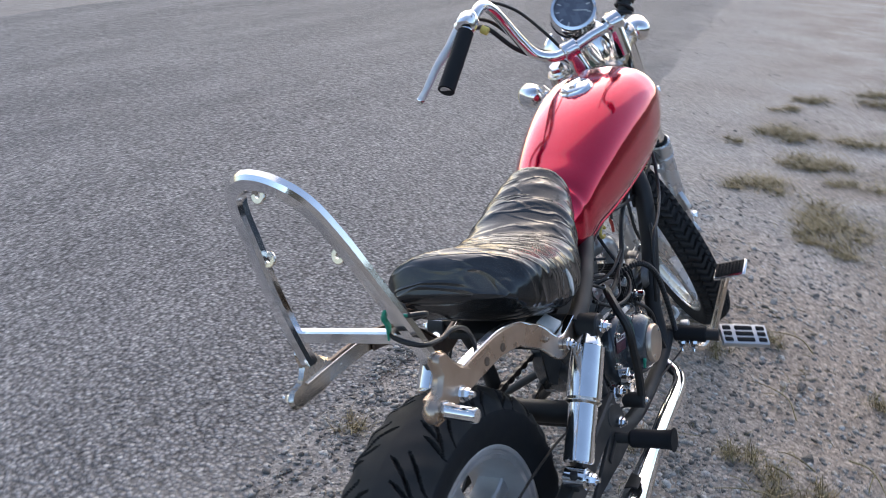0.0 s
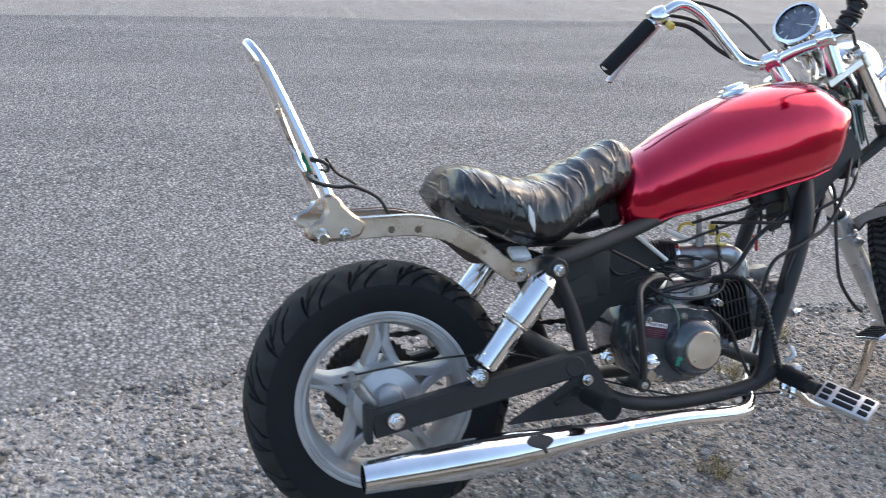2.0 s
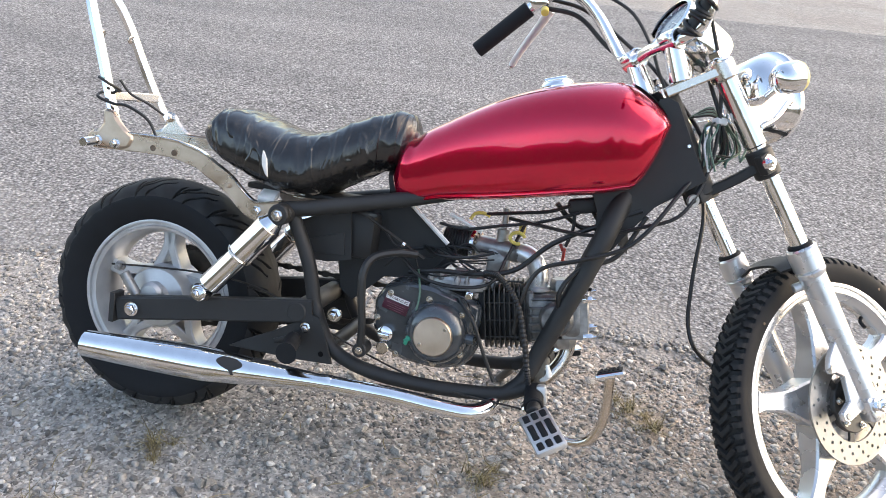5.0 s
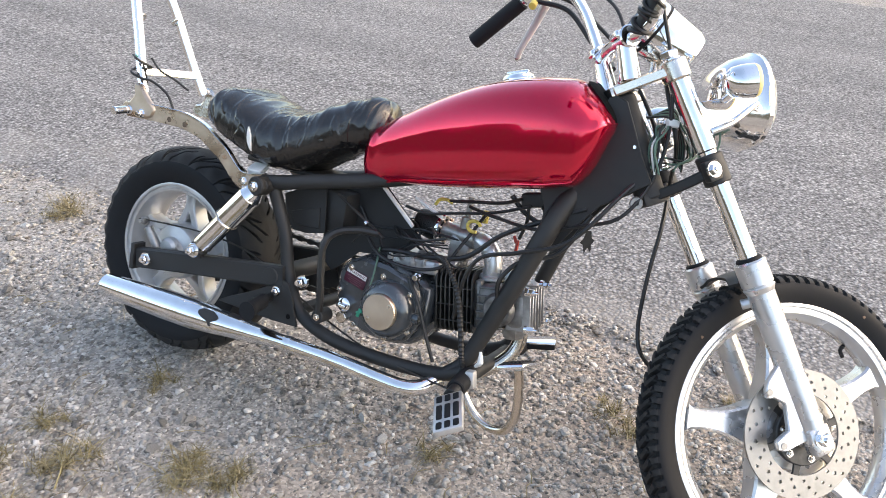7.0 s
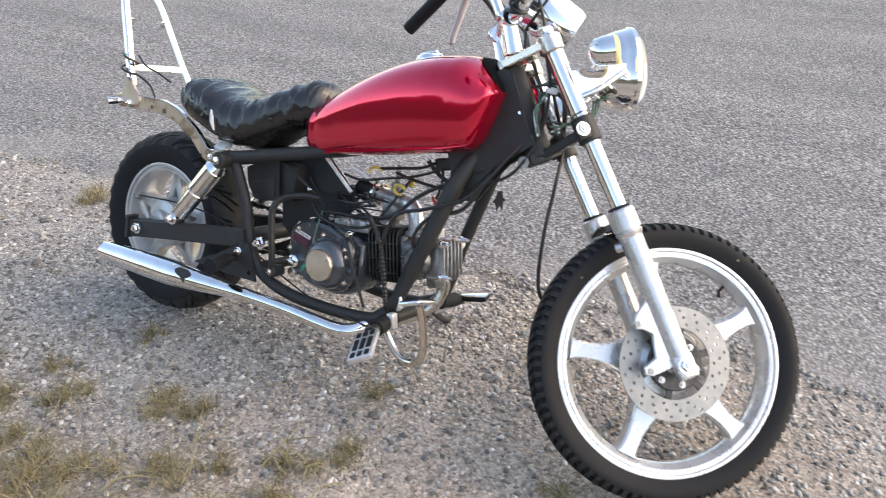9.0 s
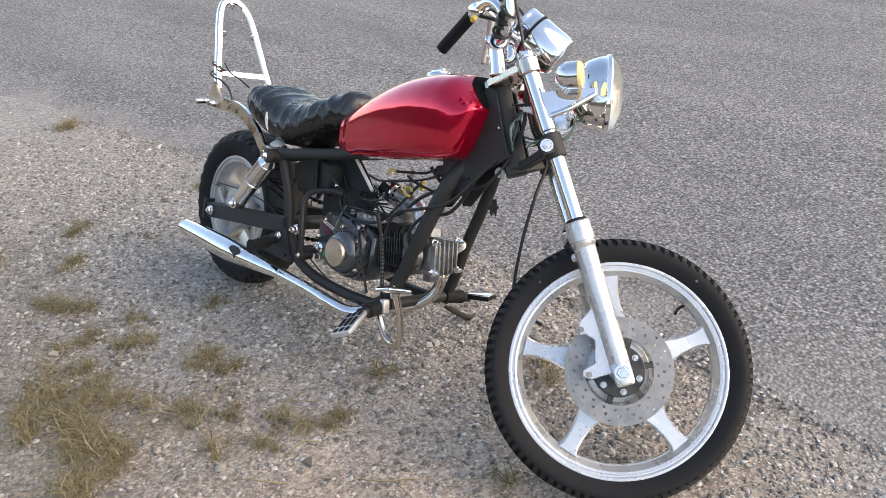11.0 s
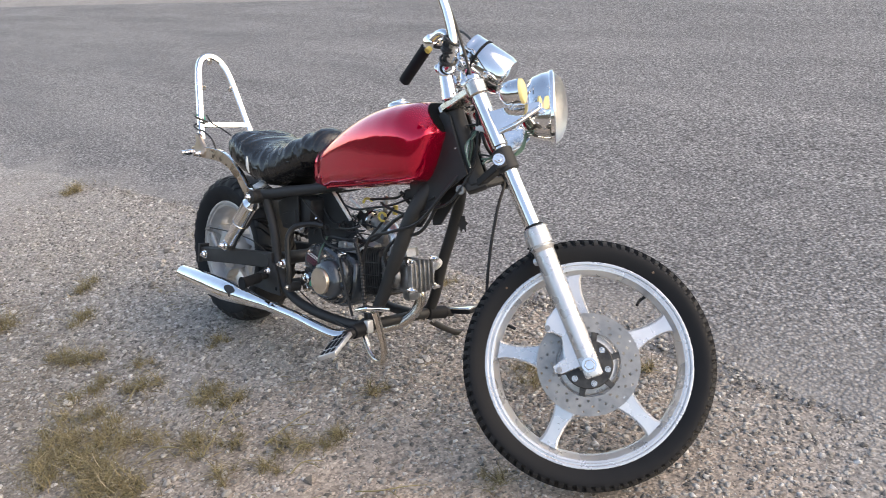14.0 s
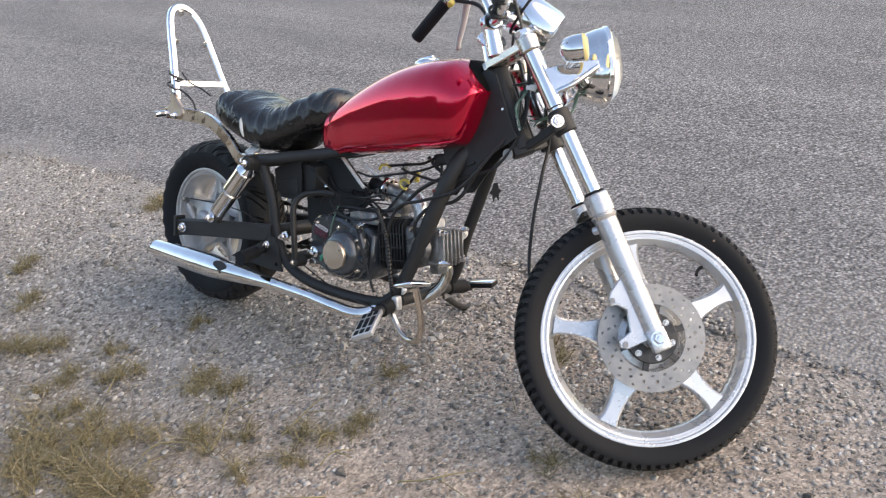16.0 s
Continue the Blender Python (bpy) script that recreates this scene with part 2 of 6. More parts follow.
def dirt():
    m, t, b = nodes_of("sandy_dirt")
    co = t.nodes.new("ShaderNodeTexCoord")
    st = add(t, "ShaderNodeTexVoronoi", Scale=120.0)
    n1 = add(t, "ShaderNodeTexNoise", Scale=1.6, Detail=8.0)
    n2 = add(t, "ShaderNodeTexNoise", Scale=60.0, Detail=6.0)
    for q in (st, n1, n2):
        t.links.new(co.outputs["Object"], q.inputs["Vector"])
    base = ramp(t, n1.outputs["Fac"], [(0.35, (0.32, 0.273, 0.228)), (0.5, (0.405, 0.364, 0.32)), (0.68, (0.465, 0.438, 0.405))])
    # greyer and stonier beside the road
    by = t.nodes.new("ShaderNodeVectorMath")
    by.operation = "DOT_PRODUCT"
    by.inputs[1].default_value = (-0.108, 1.0, 0.0)
    t.links.new(co.outputs["Object"], by.inputs[0])
    strip = t.nodes.new("ShaderNodeMapRange")
    strip.inputs["From Min"].default_value, strip.inputs["From Max"].default_value = -0.7, 0.2
    strip.inputs["To Max"].default_value = 0.65
    t.links.new(by.outputs["Value"], strip.inputs["Value"])
    stony = t.nodes.new("ShaderNodeMix")
    stony.data_type = "RGBA"
    t.links.new(strip.outputs[0], stony.inputs["Factor"])
    t.links.new(base, stony.inputs["A"])
    stony.inputs["B"].default_value = (0.335, 0.315, 0.288, 1)
    base = stony.outputs["Result"]
    # browner soil with roots away from the road
    sep = t.nodes.new("ShaderNodeSeparateXYZ")
    t.links.new(co.outputs["Object"], sep.inputs[0])
    edge = add(t, "ShaderNodeTexNoise", Scale=2.6, Detail=8.0)
    t.links.new(co.outputs["Object"], edge.inputs["Vector"])
    far = t.nodes.new("ShaderNodeMath")
    far.operation = "MULTIPLY_ADD"
    far.inputs[1].default_value = -1.0
    t.links.new(sep.outputs["Y"], far.inputs[0])
    t.links.new(edge.outputs["Fac"], far.inputs[2])
    brown = t.nodes.new("ShaderNodeMix")
    brown.data_type = "RGBA"
    t.links.new(ramp(t, far.outputs[0], [(0.78, grey(0.0)), (1.15, grey(0.7))]), brown.inputs["Factor"])
    t.links.new(base, brown.inputs["A"])
    brown.inputs["B"].default_value = (0.235, 0.205, 0.165, 1)
    worn = t.nodes.new("ShaderNodeVectorMath")
    worn.operation = "DISTANCE"
    worn.inputs[1].default_value = (1.3, -0.1, 0.0)
    t.links.new(co.outputs["Object"], worn.inputs[0])
    rag = t.nodes.new("ShaderNodeMath")
    rag.operation = "SUBTRACT"
    t.links.new(worn.outputs["Value"], rag.inputs[0])
    t.links.new(edge.outputs["Fac"], rag.inputs[1])
    earth = t.nodes.new("ShaderNodeMix")
    earth.data_type = "RGBA"
    t.links.new(ramp(t, rag.outputs[0], [(0.0, grey(0.75)), (0.5, grey(0.0))]), earth.inputs["Factor"])
    t.links.new(brown.outputs["Result"], earth.inputs["A"])
    earth.inputs["B"].default_value = (0.4, 0.325, 0.258, 1)
    brown = earth
    # the added, unseen bank is coloured dark for contrast in the tank's reflection
    bank_mix = t.nodes.new("ShaderNodeMix")
    bank_mix.data_type = "RGBA"
    reach = t.nodes.new("ShaderNodeMapRange")
    reach.inputs["From Min"].default_value, reach.inputs["From Max"].default_value = 5.5, 8.5
    t.links.new(far.outputs[0], reach.inputs["Value"])
    t.links.new(reach.outputs[0], bank_mix.inputs["Factor"])
    t.links.new(brown.outputs["Result"], bank_mix.inputs["A"])
    bank_mix.inputs["B"].default_value = (0.06, 0.054, 0.034, 1)
    base = bank_mix.outputs["Result"]
    mx = t.nodes.new("ShaderNodeMix")
    mx.data_type, mx.blend_type = "RGBA", "MULTIPLY"
    mx.inputs["Factor"].default_value = 1.0
    t.links.new(base, mx.inputs["A"])
    t.links.new(ramp(t, n2.outputs["Fac"], [(0.3, grey(0.62)), (0.7, grey(1.2))]), mx.inputs["B"])
    grit = add(t, "ShaderNodeTexVoronoi", Scale=170.0)
    t.links.new(co.outputs["Object"], grit.inputs["Vector"])
    gm = t.nodes.new("ShaderNodeMix")
    gm.data_type, gm.blend_type = "RGBA", "MULTIPLY"
    gm.inputs["Factor"].default_value = 1.0
    t.links.new(mx.outputs["Result"], gm.inputs["A"])
    t.links.new(ramp(t, grit.outputs["Color"], [(0.0, grey(0.38)), (0.35, grey(0.8)), (0.7, grey(1.12)), (1.0, (1.7, 1.69, 1.67))]), gm.inputs["B"])
    t.links.new(gm.outputs["Result"], b.inputs["Base Color"])
    b.inputs["Roughness"].default_value = 0.92
    b1 = add(t, "ShaderNodeBump", Strength=0.5, Distance=0.006)
    t.links.new(n2.outputs["Fac"], b1.inputs["Height"])
    b2 = add(t, "ShaderNodeBump", Strength=0.5, Distance=0.004)
    b2.invert = True
    t.links.new(st.outputs["Distance"], b2.inputs["Height"])
    t.links.new(b1.outputs[0], b2.inputs["Normal"])
    t.links.new(b2.outputs[0], b.inputs["Normal"])
    return m


DIRT = dirt()


def pebble(name, single):
    """Stone in many tones: one for each object, or one for each piece of a joined mesh."""
    m, t, b = nodes_of(name)
    if single:
        pick = t.nodes.new("ShaderNodeObjectInfo").outputs["Random"]
    else:
        pick = t.nodes.new("ShaderNodeNewGeometry").outputs["Random Per Island"]
    co = t.nodes.new("ShaderNodeTexCoord")
    n = add(t, "ShaderNodeTexNoise", Scale=130.0, Detail=4.0)
    t.links.new(co.outputs["Object"], n.inputs["Vector"])
    tone = ramp(t, pick, [(0.0, (0.14, 0.131, 0.12)), (0.25, (0.265, 0.248, 0.225)), (0.55, (0.395, 0.375, 0.345)), (0.82, (0.485, 0.455, 0.41)), (1.0, (0.69, 0.665, 0.63))])
    mx = t.nodes.new("ShaderNodeMix")
    mx.data_type, mx.blend_type = "RGBA", "MULTIPLY"
    mx.inputs["Factor"].default_value = 1.0
    t.links.new(tone, mx.inputs["A"])
    t.links.new(ramp(t, n.outputs["Fac"], [(0.3, grey(0.75)), (0.7, grey(1.12))]), mx.inputs["B"])
    t.links.new(mx.outputs["Result"], b.inputs["Base Color"])
    b.inputs["Roughness"].default_value = 0.85
    b.inputs["Specular IOR Level"].default_value = 0.25
    rough = add(t, "ShaderNodeTexNoise", Scale=420.0, Detail=4.0)
    t.links.new(co.outputs["Object"], rough.inputs["Vector"])
    bp = add(t, "ShaderNodeBump", Strength=0.8, Distance=0.0025)
    t.links.new(rough.outputs["Fac"], bp.inputs["Height"])
    t.links.new(bp.outputs[0], b.inputs["Normal"])
    return m


PEBBLE = pebble("pebble", False)
STONE = pebble("loose_stone", True)


def straw():
    m, t, b = nodes_of("dry_grass")
    ge = t.nodes.new("ShaderNodeNewGeometry")
    t.links.new(ramp(t, ge.outputs["Random Per Island"], [(0.0, (0.08, 0.062, 0.03)), (0.35, (0.21, 0.165, 0.078)), (0.7, (0.37, 0.295, 0.155)), (0.88, (0.17, 0.155, 0.06)), (1.0, (0.56, 0.46, 0.31))]), b.inputs["Base Color"])
    b.inputs["Roughness"].default_value = 0.75
    return m


STRAW = straw()


# ---- mesh tools ----
def part(name, bm, material, parent=None, label="", m=None, smooth=True, sharp=40):
    """Links a bmesh as one mesh object under parent; m is laid on its points first."""
    if m is not None:
        bmesh.ops.transform(bm, matrix=m, verts=bm.verts)
    bmesh.ops.recalc_face_normals(bm, faces=bm.faces)
    me = bpy.data.meshes.new(name)
    bm.to_mesh(me)
    bm.free()
    me.materials.append(material)
    if smooth:
        me.shade_smooth()
        me.set_sharp_from_angle(angle=radians(sharp))
    ob = new(name, me)
    ob.parent = parent
    if label:
        ob["label"] = label
    return ob


def smooth_path(pts, n=6):
    """Points on a soft curve through pts."""
    p = [Vector(q) for q in pts]
    if len(p) < 3 or n < 2:
        return p
    e = [2 * p[0] - p[1], *p, 2 * p[-1] - p[-2]]
    out = []
    for i in range(1, len(e) - 2):
        for k in range(n):
            u = k / n
            a, b, c, d = e[i - 1 : i + 3]
            out.append(0.5 * (2 * b + (c - a) * u + (2 * a - 5 * b + 4 * c - d) * u * u + (3 * b - a - 3 * c + d) * u**3))
    return [*out, p[-1]]


def sweep(bm, pts, section, n=6, radii=None, closed=False, up=None):
    """Sweeps a closed 2D section along a path; radii scale it along the way."""
    path = smooth_path(pts, n) if not closed else [Vector(q) for q in pts]
    if radii:
        at = np.linspace(0, 1, len(radii))
        scale = np.interp(np.linspace(0, 1, len(path)), at, radii)
    else:
        scale = np.ones(len(path))
    rings, side = [], None
    for i, p in enumerate(path):
        a, b = path[(i - 1) % len(path) if closed else max(i - 1, 0)], path[(i + 1) % len(path) if closed else min(i + 1, len(path) - 1)]
        d = (b - a).normalized()
        if side is None or up is not None:
            ref = Vector(up) if up is not None else (Vector((0, 0, 1)) if abs(d.z) < 0.9 else Vector((1, 0, 0)))
            side = ref.cross(d).normalized()
        else:
            side = (side - d * side.dot(d)).normalized()
        top = d.cross(side)
        rings.append([bm.verts.new(p + float(scale[i]) * (u * side + v * top)) for u, v in section])
    k = len(section)
    for i in range(len(rings) if closed else len(rings) - 1):
        r, s = rings[i], rings[(i + 1) % len(rings)]
        for j in range(k):
            bm.faces.new((r[j], r[(j + 1) % k], s[(j + 1) % k], s[j]))
    if not closed:
        bm.faces.new(rings[0][::-1])
        bm.faces.new(rings[-1])
    return bm


def ring_section(r, k=12):
    return [(r * math.cos(2 * math.pi * i / k), r * math.sin(2 * math.pi * i / k)) for i in range(k)]


def bar_section(w, h, c=0.15):
    b = min(w, h) * c
    x, y = w / 2, h / 2
    return [(x - b, -y), (x, -y + b), (x, y - b), (x - b, y), (-x + b, y), (-x, y - b), (-x, -y + b), (-x + b, -y)]


def tube(pts, r, n=6, k=12, radii=None, bm=None):
    return sweep(bm or bmesh.new(), pts, ring_section(r, k), n, radii)


def lathe(profile, k=48, bm=None, m=None, arc=None):
    """Turns (radius, along) points round the y axis. A closed profile makes a ring."""
    bm = bm or bmesh.new()
    made = []
    closed = profile[0] == profile[-1]
    prof = profile[:-1] if closed else profile
    for i in range(k):
        a = 2 * math.pi * i / k
        made.append([bm.verts.new((r * math.cos(a), y, r * math.sin(a))) if r > 1e-6 else None for r, y in prof])
    tips = [bm.verts.new((0, y, 0)) if r <= 1e-6 else None for r, y in prof]
    n = len(prof)
    for i in range(k):
        a, b = made[i], made[(i + 1) % k]
        for j in range(n if closed else n - 1):
            q = (j + 1) % n
            vs = []
            for v in (a[j] or tips[j], a[q] or tips[q], b[q] or tips[q], b[j] or tips[j]):
                if v not in vs:
                    vs.append(v)
            if len(vs) > 2:
                bm.faces.new(vs)
    if m is not None:
        bmesh.ops.transform(bm, matrix=m, verts=[v for row in made for v in row if v] + [v for v in tips if v])
    return bm


def rod(a, b, r, k=16, bm=None, r2=None, bevel=0.12):
    """A straight rod with softened ends."""
    a, b = Vector(a), Vector(b)
    r2 = r if r2 is None else r2
    d = (b - a).length
    e = min(r, r2) * bevel
    prof = [(0, 0), (r - e, 0), (r, e), (r2, d - e), (r2 - e, d), (0, d)]
    turn = (b - a).normalized().to_track_quat("Y", "Z").to_matrix().to_4x4()
    return lathe(prof, k, bm, Matrix.Translation(a) @ turn)


def block(size, m=None, bevel=0.004, bm=None, seg=2):
    bm2 = bmesh.new()
    bmesh.ops.create_cube(bm2, size=1.0, matrix=Matrix.Diagonal((*size, 1)))
    if bevel:
        bmesh.ops.bevel(bm2, geom=list(bm2.edges), offset=bevel, segments=seg, affect="EDGES", profile=0.5)
    if m is not None:
        bmesh.ops.transform(bm2, matrix=m, verts=bm2.verts)
    if bm is None:
        return bm2
    return merge(bm, bm2)


def merge(bm, other):
    me = bpy.data.meshes.new("scratch")
    other.to_mesh(me)
    other.free()
    bm.from_mesh(me)
    bpy.data.meshes.remove(me)
    return bm


def plate(outline, thick, m=None, bevel=0.0015, bm=None, holes=()):
    """A flat plate: outline in x, z; thickness along y, centred."""
    b = bmesh.new()
    vs = [b.verts.new((x, -thick / 2, z)) for x, z in outline]
    face = b.faces.new(vs)
    r = bmesh.ops.extrude_face_region(b, geom=[face])
    bmesh.ops.translate(b, verts=[v for v in r["geom"] if isinstance(v, bmesh.types.BMVert)], vec=(0, thick, 0))
    bmesh.ops.recalc_face_normals(b, faces=b.faces)
    if bevel:
        bmesh.ops.bevel(b, geom=list(b.edges), offset=bevel, segments=1, affect="EDGES", clamp_overlap=True)
    if m is not None:
        bmesh.ops.transform(b, matrix=m, verts=b.verts)
    return merge(bm, b) if bm is not None else b


def bolt(at, out, r=0.009, length=0.01, bm=None):
    """A hexagon head on a washer; out is the way it points."""
    at, out = Vector(at), Vector(out).normalized()
    turn = Matrix.Translation(at) @ out.to_track_quat("Y", "Z").to_matrix().to_4x4()
    bm = lathe([(0, -0.004), (r * 1.32, -0.004), (r * 1.32, 0.002), (0, 0.002)], 16, bm, turn)
    bm = lathe([(0, 0.002), (r, 0.002), (r, length * 0.8), (r * 0.82, length), (0, length)], 6, bm, turn)
    return lathe([(0, length), (r * 0.5, length), (r * 0.45, length * 1.45), (0, length * 1.45)], 10, bm, turn)


def loft(sections, bm=None, caps=True):
    """Skins a row of closed rings with equal counts of points."""
    bm = bm or bmesh.new()
    rings = [[bm.verts.new(p) for p in s] for s in sections]
    k = len(rings[0])
    for a, b in zip(rings, rings[1:]):
        for j in range(k):
            bm.faces.new((a[j], a[(j + 1) % k], b[(j + 1) % k], b[j]))
    if caps:
        bm.faces.new(rings[0][::-1])
        bm.faces.new(rings[-1])
    return bm


def interp(x, table):
    return float(np.interp(x, [p[0] for p in table], [p[1] for p in table]))


def curve(table):
    """A soft curve through a table of (x, value)."""
    xs, ys = np.array([p[0] for p in table]), np.array([p[1] for p in table])
    slope = np.gradient(ys, xs)

    def at(x):
        i = int(np.clip(np.searchsorted(xs, x) - 1, 0, len(xs) - 2))
        h = xs[i + 1] - xs[i]
        u = float(np.clip((x - xs[i]) / h, 0, 1))
        return float((2 * u**3 - 3 * u**2 + 1) * ys[i] + (u**3 - 2 * u**2 + u) * h * slope[i] + (3 * u**2 - 2 * u**3) * ys[i + 1] + (u**3 - u**2) * h * slope[i + 1])

    return at


# ---- ground, road ----
def near_edge(x):
    return 0.53 + 0.108 * x - 0.15 * np.exp(-(((x - 1.75) / 0.5) ** 2))


def far_edge(x):
    return 6.05 + 0.135 * x


def spread(near, far, step, grow):
    v, s = [0.0], step
    while v[-1] < far:
        s = step if v[-1] < near else s * grow
        v.append(v[-1] + s)
    return [-q for q in v[:0:-1]] + v


def build_ground():
    gx = [x + 0.6 for x in spread(3.2, 900, 0.035, 1.22)]
    gy = [y - 0.3 for y in spread(2.0, 900, 0.035, 1.22)]
    co = np.zeros((len(gx) * len(gy), 3))
    for i, x in enumerate(gx):
        for j, y in enumerate(gy):
            z = 0.012 * noise.noise((x * 1.3, y * 1.3, 0)) + 0.006 * noise.noise((x * 7, y * 7, 3)) - 0.006
            below = (y - near_edge(x) - 0.14) * 2.5
            if below > 0 and y < far_edge(x):
                z -= 0.03 * min(1, below)
            if y > far_edge(x) + 0.3:
                z += 0.03 * noise.noise((x * 0.5, y * 0.5, 9))
            # unseen low bank added to close the verge side, for the tank's reflections
            back = min(1, max(0, (-y - 7) / 7))
            z += back * back * (3 - 2 * back) * (3.1 + 1.3 * noise.noise((x * 0.16, 3, 0)) + 1.1 * noise.noise((x * 0.6, y * 0.2, 6)))
            co[i * len(gy) + j] = x, y, z
    n = len(gy)
    faces = [(i * n + j, (i + 1) * n + j, (i + 1) * n + j + 1, i * n + j + 1) for i in range(len(gx) - 1) for j in range(n - 1)]
    me = bpy.data.meshes.new("ground")
    me.from_pydata(co.tolist(), [], faces)
    me.materials.append(DIRT)
    me.shade_smooth()
    return tagged(new("ground", me), "pale sandy dirt verge with scattered gravel", "ground", kind="structure")


ground = build_ground()


def build_road():
    bm = bmesh.new()
    xs = [x + 0.6 for x in spread(4.0, 600, 0.04, 1.15)]
    rows = []
    for x in xs:
        a = near_edge(x) + 0.05 * noise.noise((x * 2.2, 0, 5)) + 0.035 * noise.noise((x * 11, 0, 8))
        b = far_edge(x) + 0.12 * noise.noise((x * 0.8, 4, 5))
        z = 0.003 + 0.003 * noise.noise((x * 2, 1, 1))
        rows.append([bm.verts.new(p) for p in ((x, a - 0.1, -0.03), (x, a, z - 0.012), (x, a + 0.09, z - 0.001), (x, a + 0.4, 0.012), (x, (a + b) / 2, 0.03), (x, b - 0.05, 0.016), (x, b, -0.03))])
    for r, s in zip(rows, rows[1:]):
        for j in range(len(r) - 1):
            bm.faces.new((r[j], s[j], s[j + 1], r[j + 1]))
    return tagged(part("road", bm, ASPHALT), "grey weathered asphalt road with a crumbling edge", "road", kind="structure")


build_road()


def chip_shapes(count, seed):
    """Angular stone chips: hulls of ten points, alike in their counts of corners and faces."""
    rng = np.random.default_rng(seed)
    vs, fs = [], []
    while len(vs) < count:
        p = rng.normal(size=(10, 3))
        p /= np.linalg.norm(p, axis=1)[:, None]
        if min(np.linalg.norm(p[i] - p[j]) for i in range(10) for j in range(i)) < 0.42:
            continue
        bm = bmesh.new()
        for q in p:
            bm.verts.new(q)
        bm.verts.index_update()
        bmesh.ops.convex_hull(bm, input=bm.verts)
        bmesh.ops.triangulate(bm, faces=bm.faces)
        bmesh.ops.recalc_face_normals(bm, faces=bm.faces)
        f = [[v.index for v in g.verts] for g in bm.faces]
        if len(f) == 16:
            vs.append([v.co[:] for v in bm.verts])
            fs.append(f)
        bm.free()
    return np.array(vs), np.array(fs)


def scatter_stones(name, spots, sizes, material, label, sink=0.015):
    """Many uneven stones in one mesh."""
    shapes, sides = chip_shapes(24, 3)
    rng = np.random.default_rng(5)
    n = len(spots)
    pick = rng.integers(0, len(shapes), n)
    pts = shapes[pick] * np.stack([rng.uniform(0.85, 1.4, n), rng.uniform(0.7, 1.1, n), rng.uniform(0.38, 0.7, n)], 1)[:, None]
    a = rng.uniform(0, 6.283, n)
    c, s = np.cos(a)[:, None], np.sin(a)[:, None]
    tx, ty = rng.normal(0, 0.3, (2, n, 1))
    x, y, z = pts[..., 0], pts[..., 1], pts[..., 2]
    x, y = c * x - s * y, s * x + c * y
    z = z + tx * x * 0.6 + ty * y * 0.6
    pts = np.stack([x, y, z], -1) * sizes[:, None, None] * 0.5
    pts[..., :2] += spots[:, None, :2]
    pts[..., 2] += (spots[:, 2] + sizes * sink)[:, None]
    faces = (sides[pick] + (np.arange(n) * shapes.shape[1])[:, None, None]).reshape(-1, 3)
    me = bpy.data.meshes.new(name)
    me.vertices.add(n * shapes.shape[1])
    me.vertices.foreach_set("co", pts.astype(np.float32).ravel())
    me.loops.add(faces.size)
    me.loops.foreach_set("vertex_index", faces.astype(np.int32).ravel())
    me.polygons.add(len(faces))
    me.polygons.foreach_set("loop_start", np.arange(0, faces.size, 3, dtype=np.int32))
    me.update(calc_edges=True)
    me.validate()
    me.materials.append(material)
    return tagged(new(name, me), label, "gravel", kind="stuff")


def gravel_spots(n, x0, x1, y0, y1, lo, hi, power, seed, edge=0.02):
    rng = np.random.default_rng(seed)
    x = rng.uniform(x0, x1, n * 3)
    y = rng.uniform(y0, y1, n * 3)
    keep = y < near_edge(x) + edge + rng.exponential(0.08, len(x)) * np.clip(1.0 + 1.6 * (x - 0.7), 1.0, 2.6)
    patch = np.array([noise.noise((px * 1.1, py * 1.1, 2.0)) + 0.5 * noise.noise((px * 4, py * 4, 7.0)) for px, py in zip(x, y)])
    # the stones lie thick beside the road and thin out over bare sand
    off = near_edge(x) - y
    chance = np.clip(0.7 - 0.28 * np.abs(off - 0.55) + 0.8 * patch, 0.2, 1) * np.clip(1.25 - 1.0 * (x - 0.9), 0.3, 1)
    chance *= np.clip(1.0 - 1.4 * (-y - 0.42 + 0.3 * patch), 0.5, 1)
    # trampled bare ahead of the engine
    chance *= 1 - 0.55 * np.exp(-(((x - 1.2) / 0.5) ** 2) - ((y + 0.05) / 0.3) ** 2)
    # thinning out towards the ends of the stretch
    chance *= np.clip(np.minimum(np.minimum(x - x0, x1 - x) * 1.4, (y - y0) * 1.6), 0, 1)
    keep &= rng.uniform(0, 1, len(x)) < chance
    x, y = x[keep][:n], y[keep][:n]
    size = lo + (hi - lo) * rng.uniform(0, 1, len(x)) ** power
    z = np.array([0.012 * noise.noise((a * 1.3, b * 1.3, 0)) + 0.006 * noise.noise((a * 7, b * 7, 3)) - 0.006 for a, b in zip(x, y)])
    z = np.where(y > near_edge(x) + 0.005, -0.001, z)
    return np.stack([x, y, z], 1), size


scatter_stones("gravel", *gravel_spots(125000, -2.2, 2.9, -1.5, 1.1, 0.004, 0.021, 4.2, 1), PEBBLE, "small grey and tan gravel stones on the verge")
scatter_stones("gravel", *gravel_spots(9000, -7, 9, -4, 1.6, 0.005, 0.026, 3.5, 2), PEBBLE, "sparser loose gravel further along the verge")


# ---- motorcycle ----
LEAN_LEFT = 16.79
bike = new("motorcycle")
bike.matrix_world = pose(0, 0, 0, -LEAN_LEFT, 0, 0)
tagged(bike, "small red custom chopper motorcycle with taped seat, leaning on its stand", "motorcycle")

